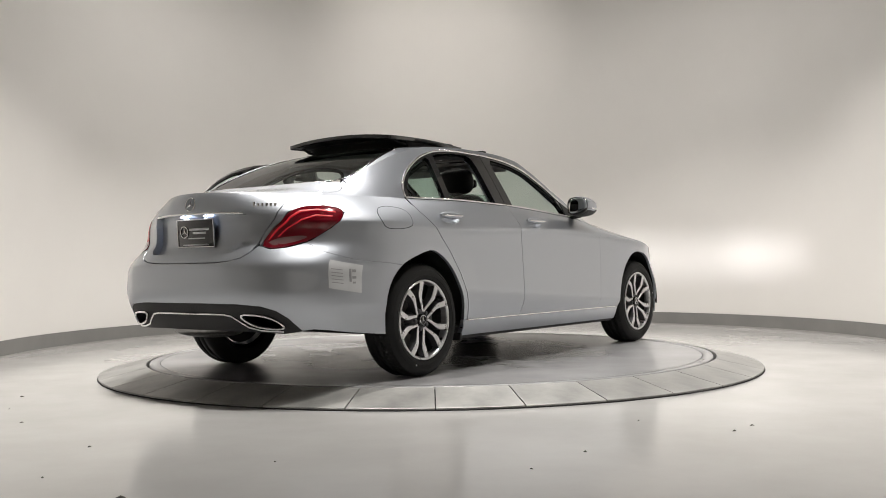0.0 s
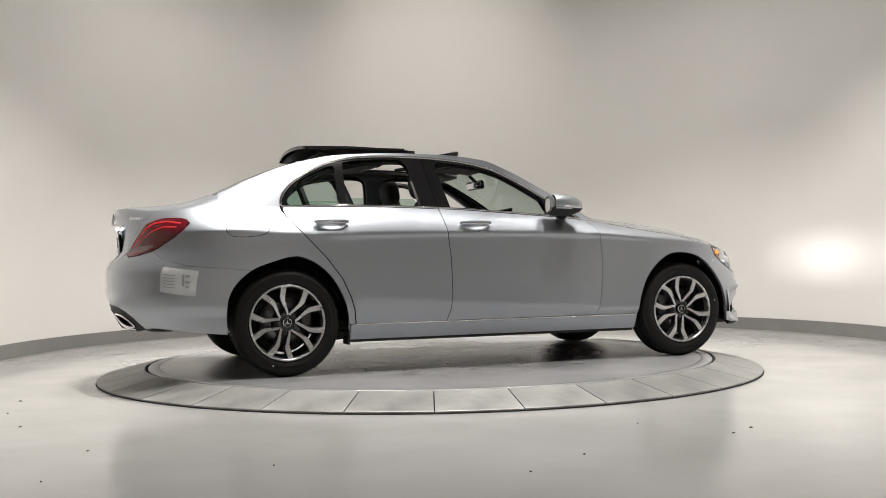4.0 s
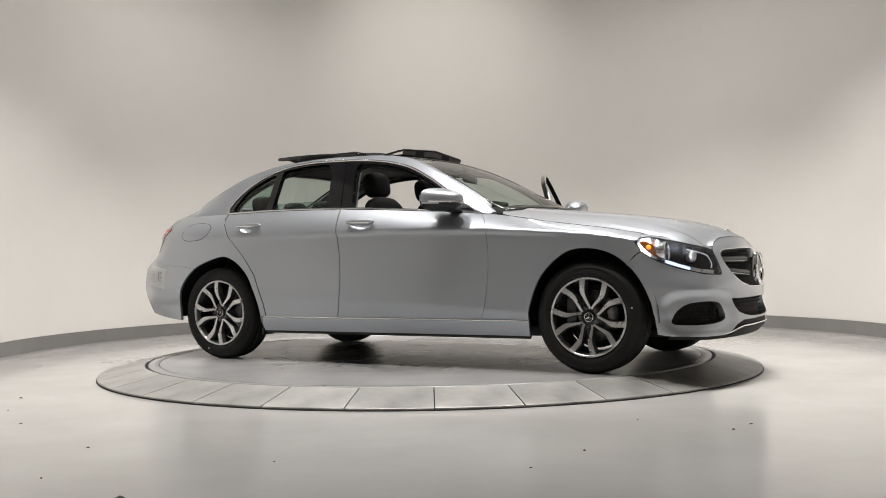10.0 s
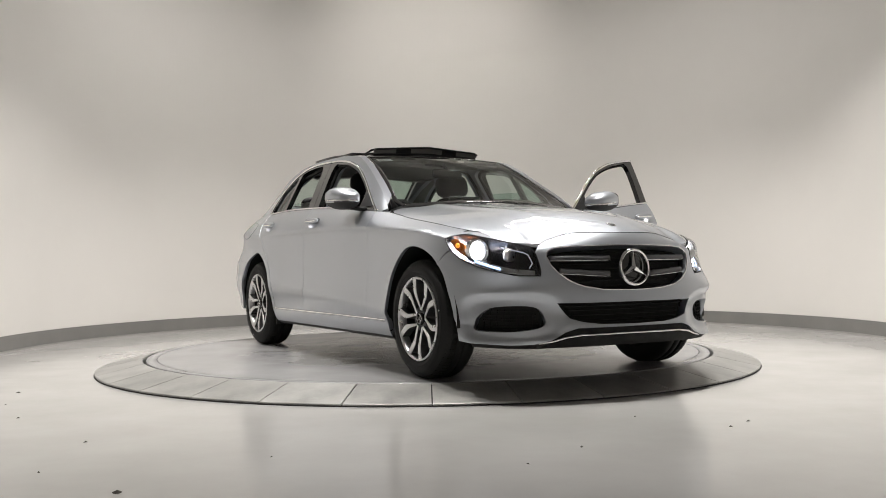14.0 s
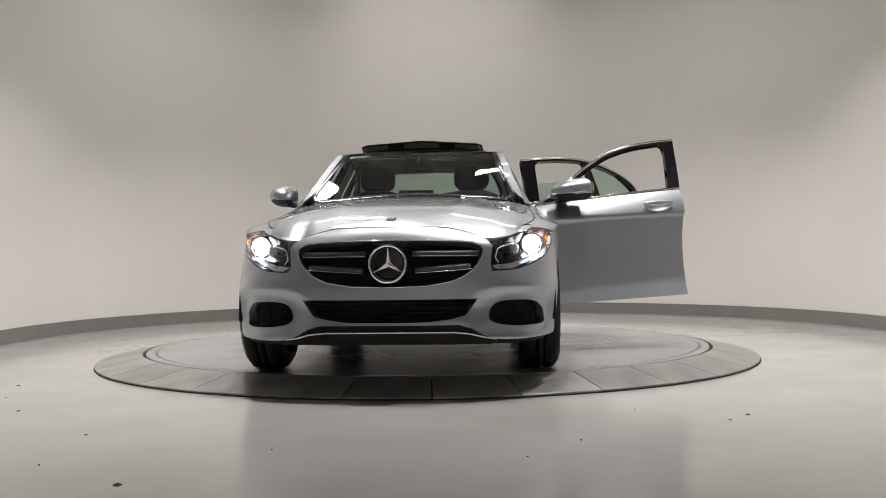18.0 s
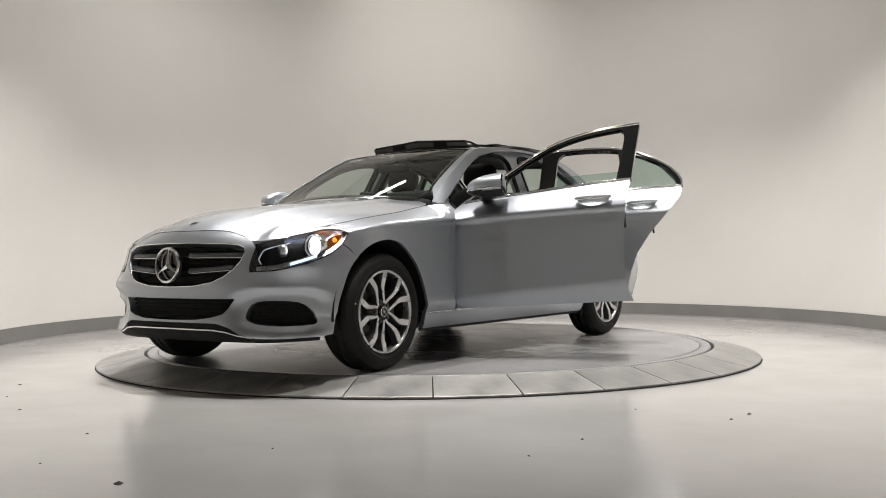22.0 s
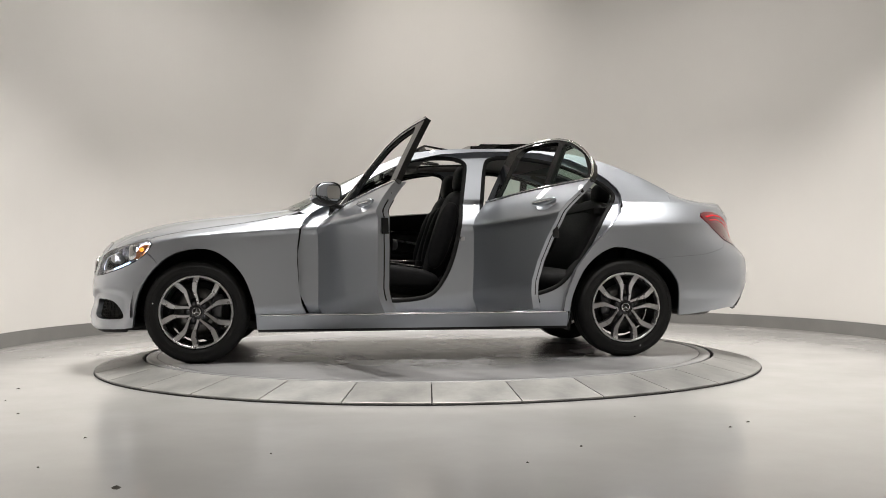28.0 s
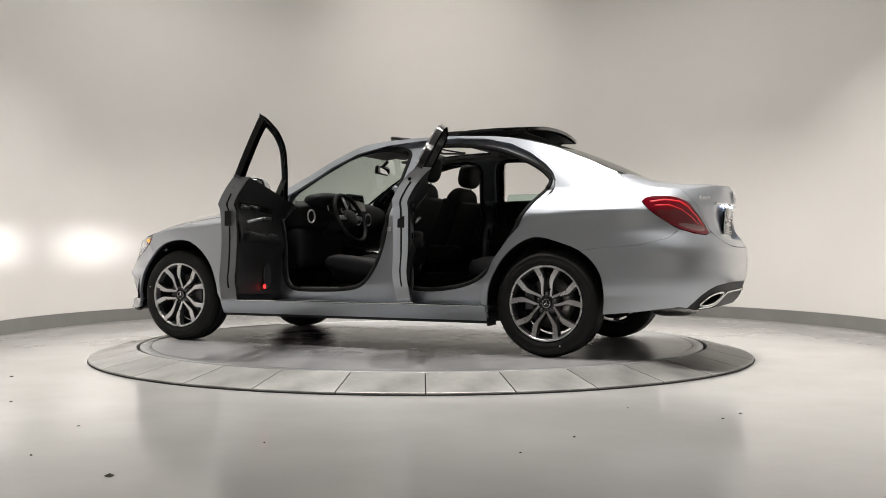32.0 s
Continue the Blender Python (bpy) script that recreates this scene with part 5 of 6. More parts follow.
# wheels
def wheel(x, side):
    """Tyre, alloy rim with five double spokes, brake disc and caliper, turned outward."""
    hub = Vector((x, side * 0.885, 0.333))
    R = 0.333

    def ring(name, prof, mat, parent, n=64):
        verts, faces = [], []
        for i in range(n):
            g = 2 * math.pi * i / n
            verts += [hub + Vector((r * math.cos(g), side * y, r * math.sin(g))) for r, y in prof]
        k = len(prof)
        for i in range(n):
            for j in range(k - 1):
                f = (i * k + j, ((i + 1) % n) * k + j, ((i + 1) % n) * k + j + 1, i * k + j + 1)
                faces.append(f if side > 0 else f[::-1])
        return mesh_ob(name, verts, faces, mat, parent, True)
    tyre = ring("wheel", [(0.232, -0.012), (0.238, -0.004), (0.255, 0.002), (0.285, 0.004), (0.308, -0.006), (0.322, -0.020), (0.330, -0.034), (R, -0.050), (R, -0.078), (R - 0.008, -0.080), (R - 0.008, -0.088), (R, -0.090), (R, -0.124), (R - 0.008, -0.126), (R - 0.008, -0.134), (R, -0.136), (R, -0.175), (0.322, -0.200), (0.29, -0.222), (0.232, -0.215)], M_TYRE, car)
    tyre["label"] = "black tyre on a two-tone alloy wheel"
    # tread blocks on the shoulder
    verts, faces = [], []
    for i in range(72):
        g0, g1 = 2 * math.pi * i / 72, 2 * math.pi * (i + 0.6) / 72
        b = len(verts)
        for g in (g0, g1):
            for r, y in ((0.3235, -0.018), (0.3345, -0.046), (0.3345, -0.074), (0.325, -0.074)):
                verts.append(hub + Vector((r * math.cos(g), side * y, r * math.sin(g))))
        faces += [(b, b + 1, b + 5, b + 4), (b + 1, b + 2, b + 6, b + 5), (b, b + 1, b + 2, b + 3), (b + 4, b + 5, b + 6, b + 7)]
    mesh_ob("tread", verts, faces, M_TYRE, tyre)
    for k in range(2):
        ring("sidewall_rib", [(0.262 + 0.03 * k, 0.003), (0.2635 + 0.03 * k, 0.006), (0.265 + 0.03 * k, 0.003)], M_TYRE, tyre)
    g = radians(250 if x < 0 else 12)
    ball("white_dot", hub + Vector((0.275 * math.cos(g), side * 0.0045, 0.275 * math.sin(g))), (0.009, 0.004, 0.009), M_WHITE, tyre, power=2, segments=8, rings=6)
    rim = ring("rim", [(0.236, -0.004), (0.233, 0.001), (0.225, 0.0), (0.221, -0.012), (0.214, -0.05), (0.205, -0.13), (0.205, -0.19)], M_SATIN, tyre)
    ring("barrel", [(0.2135, -0.045), (0.2045, -0.13), (0.2045, -0.188)], M_DARKALLOY, tyre)
    # spokes: machined faces over dark flanks
    for i in range(5):
        base = radians((37 if x > 0 else 56) if side > 0 else (80 if x > 0 else 77)) + 2 * math.pi * i / 5
        for s2 in (1, -1):
            path = [(0.050, 0.09, 0.0062), (0.070, 0.21, 0.0066), (0.096, 0.325, 0.0078), (0.124, 0.395, 0.0098), (0.146, 0.415, 0.0128), (0.162, 0.405, 0.0148), (0.185, 0.37, 0.0150), (0.210, 0.335, 0.0155), (0.230, 0.318, 0.0185)]
            verts, faces = [], []
            top_v, n = [], len(path)
            c3 = []
            for r, a, w in path:
                c3.append((Vector((r * math.cos(base + s2 * a), 0, r * math.sin(base + s2 * a))), w, r))
            for j, (c, w, r) in enumerate(c3):
                t = (c3[min(j + 1, n - 1)][0] - c3[max(j - 1, 0)][0]).normalized()
                sd = Vector((-t.z, 0, t.x))
                y = -0.030 + 0.026 * min(1, r / 0.2)
                for o, dy in ((-w - 0.006, -0.045), (-w - 0.0012, -0.004), (-w, 0.0), (w, 0.0), (w + 0.0012, -0.004), (w + 0.006, -0.045)):
                    v = c + sd * o
                    verts.append(hub + Vector((v.x, side * (y + dy), v.z)))
            for j in range(n - 1):
                for k in range(5):
                    faces.append((j * 6 + k, j * 6 + k + 1, j * 6 + k + 7, j * 6 + k + 6))
            sp = mesh_ob("spoke", verts, faces, M_SATIN, tyre, False)
            sp.data.materials.append(M_DARKALLOY)
            for poly in sp.data.polygons:
                poly.material_index = 1 if poly.index % 5 in (0, 4) else 0
        # dark web between the pair, and bolt
        a0 = base + math.pi / 5
        ball("wheel_bolt", hub + Vector((0.056 * math.cos(a0), side * -0.030, 0.056 * math.sin(a0))), (0.024, 0.02, 0.024), M_DARKALLOY, tyre, power=3, segments=10, rings=6)
    ring("hub", [(0.0005, -0.035), (0.055, -0.035), (0.078, -0.05), (0.09, -0.09)], M_DARKALLOY, tyre, 32)
    ring("centre_cap", [(0.0005, -0.018), (0.030, -0.018), (0.034, -0.022), (0.034, -0.036)], M_PIANO, tyre, 32)
    emblem("cap_star", hub + Vector((0, side * -0.016, 0)), 0.026, (0, side, 0), tyre, 0.003)
    ring("brake_disc", [(0.06, -0.10), (0.155, -0.10), (0.155, -0.125), (0.06, -0.125)], M_BRAKE, tyre, 48)
    block("caliper", hub + Vector((-0.125 if x > 0 else 0.125, side * -0.10, 0.03)), (0.07, 0.07, 0.16), M_DARKALLOY, tyre, 0.015)
    ring("backing", [(0.02, -0.16), (0.19, -0.16)], M_BLACK, tyre, 32)
    return tyre


for x in (X_F, X_R):
    for side in (1, -1):
        wheel(x, side)


# ---- doors ----
def bodyside(x, z):
    return wall(x, z) if z <= belt_z(x) else green(x, z)


def dlo_at(x0, x1, drop=0.0):
    """The top edge of the windows between two places, front to back or back to front."""
    pts = sorted(DLO[1:], key=lambda p: p[0])
    f = smooth_curve(*pts)
    n = 20
    return [(x0 + (x1 - x0) * i / n, f(x0 + (x1 - x0) * i / n) - drop) for i in range(n + 1)]


def hinge(x, y, lean_x, lean_y, degrees):
    """A swing about a slightly leaning hinge line."""
    axis = Vector((lean_x, lean_y, 1)).normalized()
    return Matrix.Translation((x, y, 0.6)) @ Matrix.Rotation(radians(degrees), 4, axis) @ Matrix.Translation((-x, -y, -0.6))


def oval(x, z, w, h, n=28):
    return [(x + w * math.cos(2 * math.pi * i / n), z + h * math.sin(2 * math.pi * i / n)) for i in range(n)]


def handle(door, x, z, side):
    """A scooped bowl in the skin with a bar across it."""
    verts, faces = [], []
    n, k = 28, 6
    for j in range(k):
        s = 1 - j / (k - 1)
        for c in oval(x, z - 0.004, 0.092 * s + 0.001, 0.036 * s + 0.001, n):
            p, nn = frame_at(wall, *c)
            p = p - nn * (0.030 * math.sqrt(max(0, 1 - s * s)) + 0.0005)
            verts.append((p.x, p.y * side, p.z))
    for j in range(k - 1):
        for i in range(n):
            f = (j * n + i, j * n + (i + 1) % n, (j + 1) * n + (i + 1) % n, (j + 1) * n + i)
            faces.append(f if side < 0 else f[::-1])
    mesh_ob("handle_cup", verts, faces, M_PAINT, door, True)
    p, nn = frame_at(wall, x, z)
    c = Vector((p.x, p.y * side, p.z))
    ball("handle", c + Vector((0, side * 0.020, 0.012)), (0.225, 0.034, 0.040), M_PAINT, door, (side * 12, 0, 0), 2.5, "silver door handle")
    ball("handle_trim", c + Vector((0.0, side * 0.035, 0.008)), (0.205, 0.010, 0.010), M_CHROME, door, (0, 0, 0), 2.4, "chrome strip on the handle")


def inner_trim(door, outline, side, armrest):
    """The lining on the inside of a door: upper and lower card, armrest, grab handle, speaker."""
    def inset(x, z):
        p = wall(x, min(z, belt_z(x)))
        return Vector((p.x, p.y - 0.088 - 0.025 * math.exp(-((z - 0.70) / 0.07) ** 2), p.z))
    card = panel("door_card", inset, outline, M_BLACK, door, side, res=0.035, depth=0, label="black door lining")
    card.data.flip_normals()
    x0, x1 = armrest
    block("armrest", ((x0 + x1) / 2, side * 0.755, 0.70), (abs(x1 - x0), 0.07, 0.06), M_LEATHER, door, 0.02)
    sweep("pull_handle", [(x0 + 0.05, side * 0.765, 0.79), ((x0 + x1) / 2, side * 0.745, 0.835), (x1 - 0.1, side * 0.765, 0.85)], M_SATIN, door, 0.010, 0.007, (0, side, 0.2))
    sweep("lining_trim", [(x0 - 0.02, side * 0.785, 0.885), ((x0 + x1) / 2, side * 0.787, 0.900), (x1, side * 0.785, 0.91)], M_PIANO, door, 0.004, 0.02, (0, 0, 1))
    block("switch_panel", (x1 - 0.12, side * 0.75, 0.738), (0.13, 0.05, 0.012), M_SATIN, door, 0.004)
    ball("speaker", ((x1 - 0.08), side * 0.795, 0.47), (0.17, 0.02, 0.17), M_DARKALLOY, door, power=2.0)


def door_edge(door, line, side):
    """Latch plate and rubber seal on the shut face of a door."""
    x, z = line
    p = bodyside(x, z)
    block("latch", (x + 0.004, side * (p.y - 0.045), z), (0.012, 0.04, 0.09), M_BLACK, door, 0.003)


def shut_seal(door, edge, side, lean):
    """Black rubber strips round the shut face of a door, with a pale latch plate and screws."""
    pts = []
    for x, z in dense(edge, 0.03, False):
        p = wall(x, z)
        pts.append((x + lean * 0.045 + 0.004, side * (p.y - 0.043), z))
    sweep("shut_seal", pts, M_RUBBER, door, 0.006, 0.009, (0, side, 0), label="black rubber seal")
    pts = [(x + lean * 0.045 + 0.010, y - side * 0.040, z) for x, y, z in pts]
    sweep("shut_seal", pts, M_RUBBER, door, 0.010, 0.012, (0, side, 0), label="black rubber seal")
    n = len(pts)
    for k in (0.30, 0.37):
        x, y, z = pts[int(n * k)]
        ball("screw", (x - 0.010 - lean * 0.02, y + side * 0.022, z), (0.012, 0.012, 0.012), M_DARKALLOY, door, power=2, segments=8, rings=6)


def front_door(side):
    skin = [(x - GAP, z) for x, z in F_EDGE] + [(0.4, 0.312), (0.0, 0.312)] + [(x + GAP, z) for x, z in B_EDGE[::-1]] + belt_line(-0.39, 0.687, 20, 0.004)[1:-1]
    door = panel("front_door", wall, skin, M_PAINT, car, side, holes=[oval(-0.168, 0.933, 0.093, 0.037)], hole_depth=0, res=0.017, depth=0.085, inward=(0.4, -1, 0), label="silver front door")
    # window frame
    b_top = (-0.452, dlo_at(-0.452, -0.452)[0][1])
    outer = dlo_at(0.675, b_top[0]) + belt_line(-0.392, 0.675, 20, 0.0)
    hole = rounded([(-0.302, 1.047), (-0.335, 1.20), (-0.362, 1.345), (-0.33, 1.374)], 1, False) + dlo_at(-0.28, 0.385, 0.026) + [(0.415, 1.045), (0.41, belt_z(0.41) + 0.006)] + belt_line(0.40, -0.30, 12, -0.006)
    fr = panel("window_frame", green, outer, M_PIANO, door, side, holes=[hole], res=0.02, depth=0.035, lift=-0.001, label="black window frame")
    strip("window_trim", green, dlo_at(0.685, b_top[0], 0.004), M_CHROME, door, side, w=0.0085, h=0.005, lift=0.002, label="chrome window trim")
    strip("belt_trim", green, belt_line(0.675, -0.39, 20, -0.004), M_CHROME, door, side, w=0.0065, h=0.005, lift=0.003, label="chrome belt strip")
    strip("window_seal", green, dlo_at(0.40, -0.33, 0.030), M_RUBBER, door, side, w=0.007, h=0.007, lift=-0.018)
    handle(door, -0.168, 0.937, side)
    card = [(x - 0.03, z) for x, z in F_EDGE[1:-1]] + [(0.68, 0.35), (-0.30, 0.35)] + [(x + 0.045, z) for x, z in B_EDGE[::-1][1:]] + belt_line(-0.34, 0.64, 12, 0.002)
    inner_trim(door, card, side, (-0.25, 0.40))
    door_edge(door, (-0.35, 0.80), side)
    shut_seal(door, [(x + GAP, z) for x, z in B_EDGE[1:-1]], side, 0.4)
    for k, (x, z) in enumerate(((-0.36, 0.99), (-0.347, 0.78), (-0.340, 0.60))):
        p = wall(x, z)
        if k == 0:
            ball("rubber_stop", (x - 0.001, side * (p.y - 0.03), z), (0.008, 0.022, 0.022), M_RUBBER, door, power=2, segments=10, rings=6)
    # red warning lamp low in the lining
    if side > 0:
        p = wall(-0.33, 0.36)
        ball("door_lamp", (0.22, side * (p.y - 0.10), 0.40), (0.01, 0.02, 0.03), glow("red_marker", (1, 0.02, 0.02), 4), door, power=2, segments=8, rings=6)
    # mirror
    mx, my, mz = 0.425, 0.915, 1.068

    def shell(x, y, z):
        """Drawn out to a rounded nose in front, flat towards the rear, lower and shallower at the outer end."""
        t = y * side / 0.17 + 0.5
        k = 1.0 - 0.22 * max(t, 0) ** 3
        if x > 0:
            f = x / 0.10
            return x * (1.95 - 0.25 * t) + 0.01 - 0.02 * t, y * (1 - 0.10 * f), z * k * (1 - 0.18 * f * f) + 0.006 * t - 0.010 * f
        return max(x * 0.75, -0.055) - 0.02 * t, y, z * k + 0.006 * t
    hs = ball("mirror_housing", (0, 0, 0), (0.20, 0.185, 0.145), M_PAINT, door, (0, 0, 0), 2.7, "silver mirror housing", 32, 18)
    for v in hs.data.vertices:
        v.co = Vector(shell(*v.co)) + Vector((mx, side * my, mz))
    under = ball("mirror_base", (0, 0, 0), (0.205, 0.182, 0.152), M_BLACK, door, (0, 0, 0), 2.7, "", 32, 18)
    for v in under.data.vertices:
        z = min(v.co.z, -0.028)
        v.co = Vector(shell(v.co.x, v.co.y, z)) + Vector((mx, side * my, mz))
    rim = ball("mirror_rim", (0, 0, 0), (0.02, 0.174, 0.135), M_PIANO, door, (0, 0, 0), 3.4, "", 32, 10)
    gl = ball("mirror_glass", (0, 0, 0), (0.012, 0.150, 0.112), M_MIRROR, door, (0, 0, 0), 3.4, "dark mirror glass", 32, 10)
    for o, dx in ((rim, -0.053), (gl, -0.060)):
        for v in o.data.vertices:
            c = shell(0, v.co.y, v.co.z)
            v.co = Vector((mx + dx + v.co.x - 0.012 * (v.co.y * side / 0.2), side * my + v.co.y, mz + c[2]))
    sweep("indicator", [(mx + 0.190, side * (my - 0.035), mz - 0.026), (mx + 0.178, side * (my + 0.01), mz - 0.024), (mx + 0.140, side * (my + 0.052), mz - 0.022), (mx + 0.075, side * (my + 0.080), mz - 0.018), (mx + 0.0, side * (my + 0.090), mz - 0.014)], M_CHROME, door, 0.006, 0.007, (0, 0, 1), label="chrome and clear indicator strip")
    sweep("mirror_arm", [(mx + 0.06, side * (my - 0.04), mz - 0.062), (mx + 0.08, side * 0.81, mz - 0.072), (mx + 0.09, side * 0.775, mz - 0.072)], M_BLACK, door, 0.04, 0.014, (0, 0, 1))
    tri = [(0.425, belt_z(0.425) + 0.01), (0.43, 1.105), (0.60, 1.015)]
    panel("mirror_triangle", green, tri, M_BLACK, door, side, res=0.04, depth=0.01, lift=0.003)
    return door


def rear_door(side, glass_up):
    skin = [(x + GAP * -1, z) for x, z in B_EDGE] + [(-0.6, 0.312), (-0.8, 0.312)] + [(x + GAP, z) for x, z in R_EDGE[::-1]] + belt_line(-1.43, -0.394, 20, 0.004)[1:-1]
    door = panel("rear_door", wall, skin, M_PAINT, car, side, holes=[oval(-1.135, 0.941, 0.093, 0.037)], hole_depth=0, res=0.017, depth=0.085, inward=(0.5, -1, 0), label="silver rear door")
    top_line = dlo_at(-0.456, -1.36)
    outer = top_line + [(-1.41, 1.15), (-1.432, 1.10), (-1.434, 1.056)] + belt_line(-1.43, -0.396, 16, 0.0)
    main = rounded([(-0.505, 1.050), (-0.535, 1.20), (-0.560, 1.345), (-0.60, 1.378)], 1, False) + dlo_at(-0.62, -1.0, 0.024) + [(-1.005, 1.30), (-1.005, belt_z(-1.0) + 0.006)] + belt_line(-1.0, -0.51, 8, -0.006)
    rearq = [(-1.06, belt_z(-1.06) + 0.010), (-1.06, 1.325)] + dlo_at(-1.08, -1.30, 0.026) + rounded([(-1.345, 1.165), (-1.385, 1.11), (-1.388, 1.070), (-1.36, 1.066)], 1, False)
    panel("window_frame", green, outer, M_PIANO, door, side, holes=[main, rearq], res=0.02, depth=0.035, lift=-0.001, label="black window frame")
    trim_line = dlo_at(-0.456, -1.36, 0.004) + [(-1.406, 1.145), (-1.428, 1.10), (-1.428, 1.062)]
    strip("window_trim", green, trim_line, M_CHROME, door, side, w=0.0085, h=0.005, lift=0.002, label="chrome window trim")
    strip("belt_trim", green, belt_line(-0.396, -1.428, 20, -0.004), M_CHROME, door, side, w=0.0065, h=0.005, lift=0.003, label="chrome belt strip")
    q = panel("quarter_glass", green, rearq, M_SIDEGLASS, door, side, res=0.05, depth=0, lift=-0.012, label="fixed green-tinted quarter glass")
    q.visible_shadow = False
    zt = 1.05 + glass_up
    f = smooth_curve(*sorted(DLO[1:], key=lambda p: p[0]))
    gl = [(-0.515, 1.04), (-1.0, 1.04)] + [(x, min(zt + 0.03 * (x + 0.515) * -0.0, f(x) - 0.03)) for x in np.linspace(-1.0, -0.55, 10)]
    g = panel("door_glass", green, gl, M_SIDEGLASS, door, side, res=0.05, depth=0.004, lift=-0.018, label="green-tinted window glass, partly lowered")
    g.visible_shadow = False
    handle(door, -1.135, 0.945, side)
    card = [(x - 0.03, z) for x, z in B_EDGE[1:-1]] + [(-0.42, 0.35), (-0.95, 0.35)] + [(x + 0.05, z) for x, z in R_EDGE[::-1][1:-1]] + belt_line(-1.36, -0.44, 12, 0.002)
    inner_trim(door, card, side, (-1.02, -0.52))
    door_edge(door, (-1.20, 0.775), side)
    shut_seal(door, [(x + GAP, z) for x, z in R_EDGE[2:-1]], side, 0.5)
    p = wall(-1.41, 0.985)
    ball("rubber_stop", (-1.395, side * (p.y - 0.03), 0.985), (0.012, 0.022, 0.022), M_RUBBER, door, power=2, segments=10, rings=6)
    return door


fd_right, rd_right = front_door(-1), rear_door(-1, 0.07)
fd_left, rd_left = front_door(1), rear_door(1, 0.16)
fd_left.matrix_local = hinge(0.641, 0.911, -0.012, -0.042, -71.2)
rd_left.matrix_local = hinge(-0.416, 0.881, -0.044, -0.054, -64.9)
fd_left["label"], rd_left["label"] = "silver front door standing wide open", "silver rear door standing wide open"

# door openings in the body: painted frames, seals
OPEN_F = [(0.56, 1.00), (0.523, 1.088), (0.351, 1.225), (0.157, 1.318), (-0.043, 1.362), (-0.27, 1.368), (-0.362, 1.335), (-0.360, 1.272), (-0.322, 1.072), (-0.296, 0.878), (-0.275, 0.765), (-0.245, 0.653), (-0.196, 0.541), (-0.115, 0.43), (0.0, 0.395), (0.30, 0.385), (0.45, 0.392), (0.51, 0.44), (0.528, 0.52), (0.532, 0.70), (0.565, 0.90)]
OPEN_R = [(-0.53, 1.368), (-0.70, 1.372), (-0.911, 1.347), (-1.08, 1.303), (-1.288, 1.205), (-1.375, 1.136), (-1.399, 1.098), (-1.374, 1.043), (-1.277, 0.934), (-1.196, 0.775), (-1.104, 0.634), (-0.986, 0.491), (-0.865, 0.435), (-0.70, 0.406), (-0.55, 0.40), (-0.455, 0.42), (-0.435, 0.52), (-0.435, 0.75), (-0.445, 0.95), (-0.465, 1.10), (-0.495, 1.30)]


def jamb(x, z):
    p = bodyside(x, z)
    k = 0.055 if z < belt_z(x) else 0.040
    return Vector((p.x, p.y - k, p.z))


for side in (1, -1):
    shell = [(0.70, 0.31), (0.765, 0.45), (0.775, 0.70), (0.745, 0.90), (0.68, 0.98)] + dlo_at(0.66, -1.36)[1:] + [(-1.41, 1.15), (-1.434, 1.10), (-1.4215, 1.05), (-1.40, 0.97), (-1.17, 0.725), (-1.07, 0.59), (-1.0, 0.42), (-0.985, 0.31)]
    fr = panel("door_frame", jamb, shell, M_PAINT, car, side, holes=[rounded(OPEN_F, 2), rounded(OPEN_R, 2)], res=0.025, depth=0.0, hole_depth=0.05, inward=(0, -1, 0), label="painted door openings")
    for o in (OPEN_F, OPEN_R):
        strip("door_seal", jamb, rounded(o, 2), M_RUBBER, fr, side, w=0.015, h=0.014, lift=-0.006, closed=True, label="black rubber door seal")
    # rebate between frame and outer skin
    ol, on_ = on(bodyside, shell, -0.004, side, 0.04, True)
    il, _ = on(jamb, shell, 0.0, side, 0.04, True)
    k = len(ol)
    verts = [v for a, b in zip(ol, il) for v in (a, b)]
    mesh_ob("door_rebate", verts, [(2 * i, 2 * i + 1, 2 * ((i + 1) % k) + 1, 2 * ((i + 1) % k)) for i in range(k)], M_PAINT, fr, True)
    sweep("scuff_plate", [(0.42, side * 0.775, 0.402), (-0.10, side * 0.775, 0.405)], M_SATIN, fr, 0.03, 0.004, (0, 0, 1))
    for x, z in ((-0.30, 0.80), (-1.245, 0.80)):
        p = jamb(x, z)
        block("striker", (x - 0.012, side * (p.y + 0.008), z), (0.03, 0.02, 0.025), M_SATIN, fr, 0.004)
    # dark shut lines between the closed panels
    if side < 0:
        for line in (F_EDGE, B_EDGE, R_EDGE):
            strip("shut_line", wall, [(x - (GAP if line is R_EDGE else 0), z) for x, z in line[1:]], M_RUBBER, fr, side, w=0.006, h=0.002, lift=-0.006)


# ---- inside the car ----
cabin = block("cabin_floor", (-0.35, 0, 0.30), (2.3, 1.44, 0.06), M_CARPET, car, 0.02)
block("bulkhead", (0.80, 0, 0.62), (0.08, 1.44, 0.60), M_CARPET, car, 0.02)
block("rear_bulkhead", (-1.52, 0, 0.70), (0.08, 1.30, 0.75), M_CARPET, car, 0.02)
block("tunnel", (-0.25, 0, 0.40), (2.0, 0.26, 0.20), M_CARPET, car, 0.05)
panel("parcel_shelf", lambda x, y: Vector((x, y, 1.02 + 0.02 * (-1.3 - x))), [(-1.28, 0.62), (-1.80, 0.58), (-1.80, -0.58), (-1.28, -0.62)], M_CARPET, car, 1, res=0.08, depth=0.04)


def lining(x, y):
    p = top(x, y)
    return Vector((p.x, p.y, p.z - 0.035))


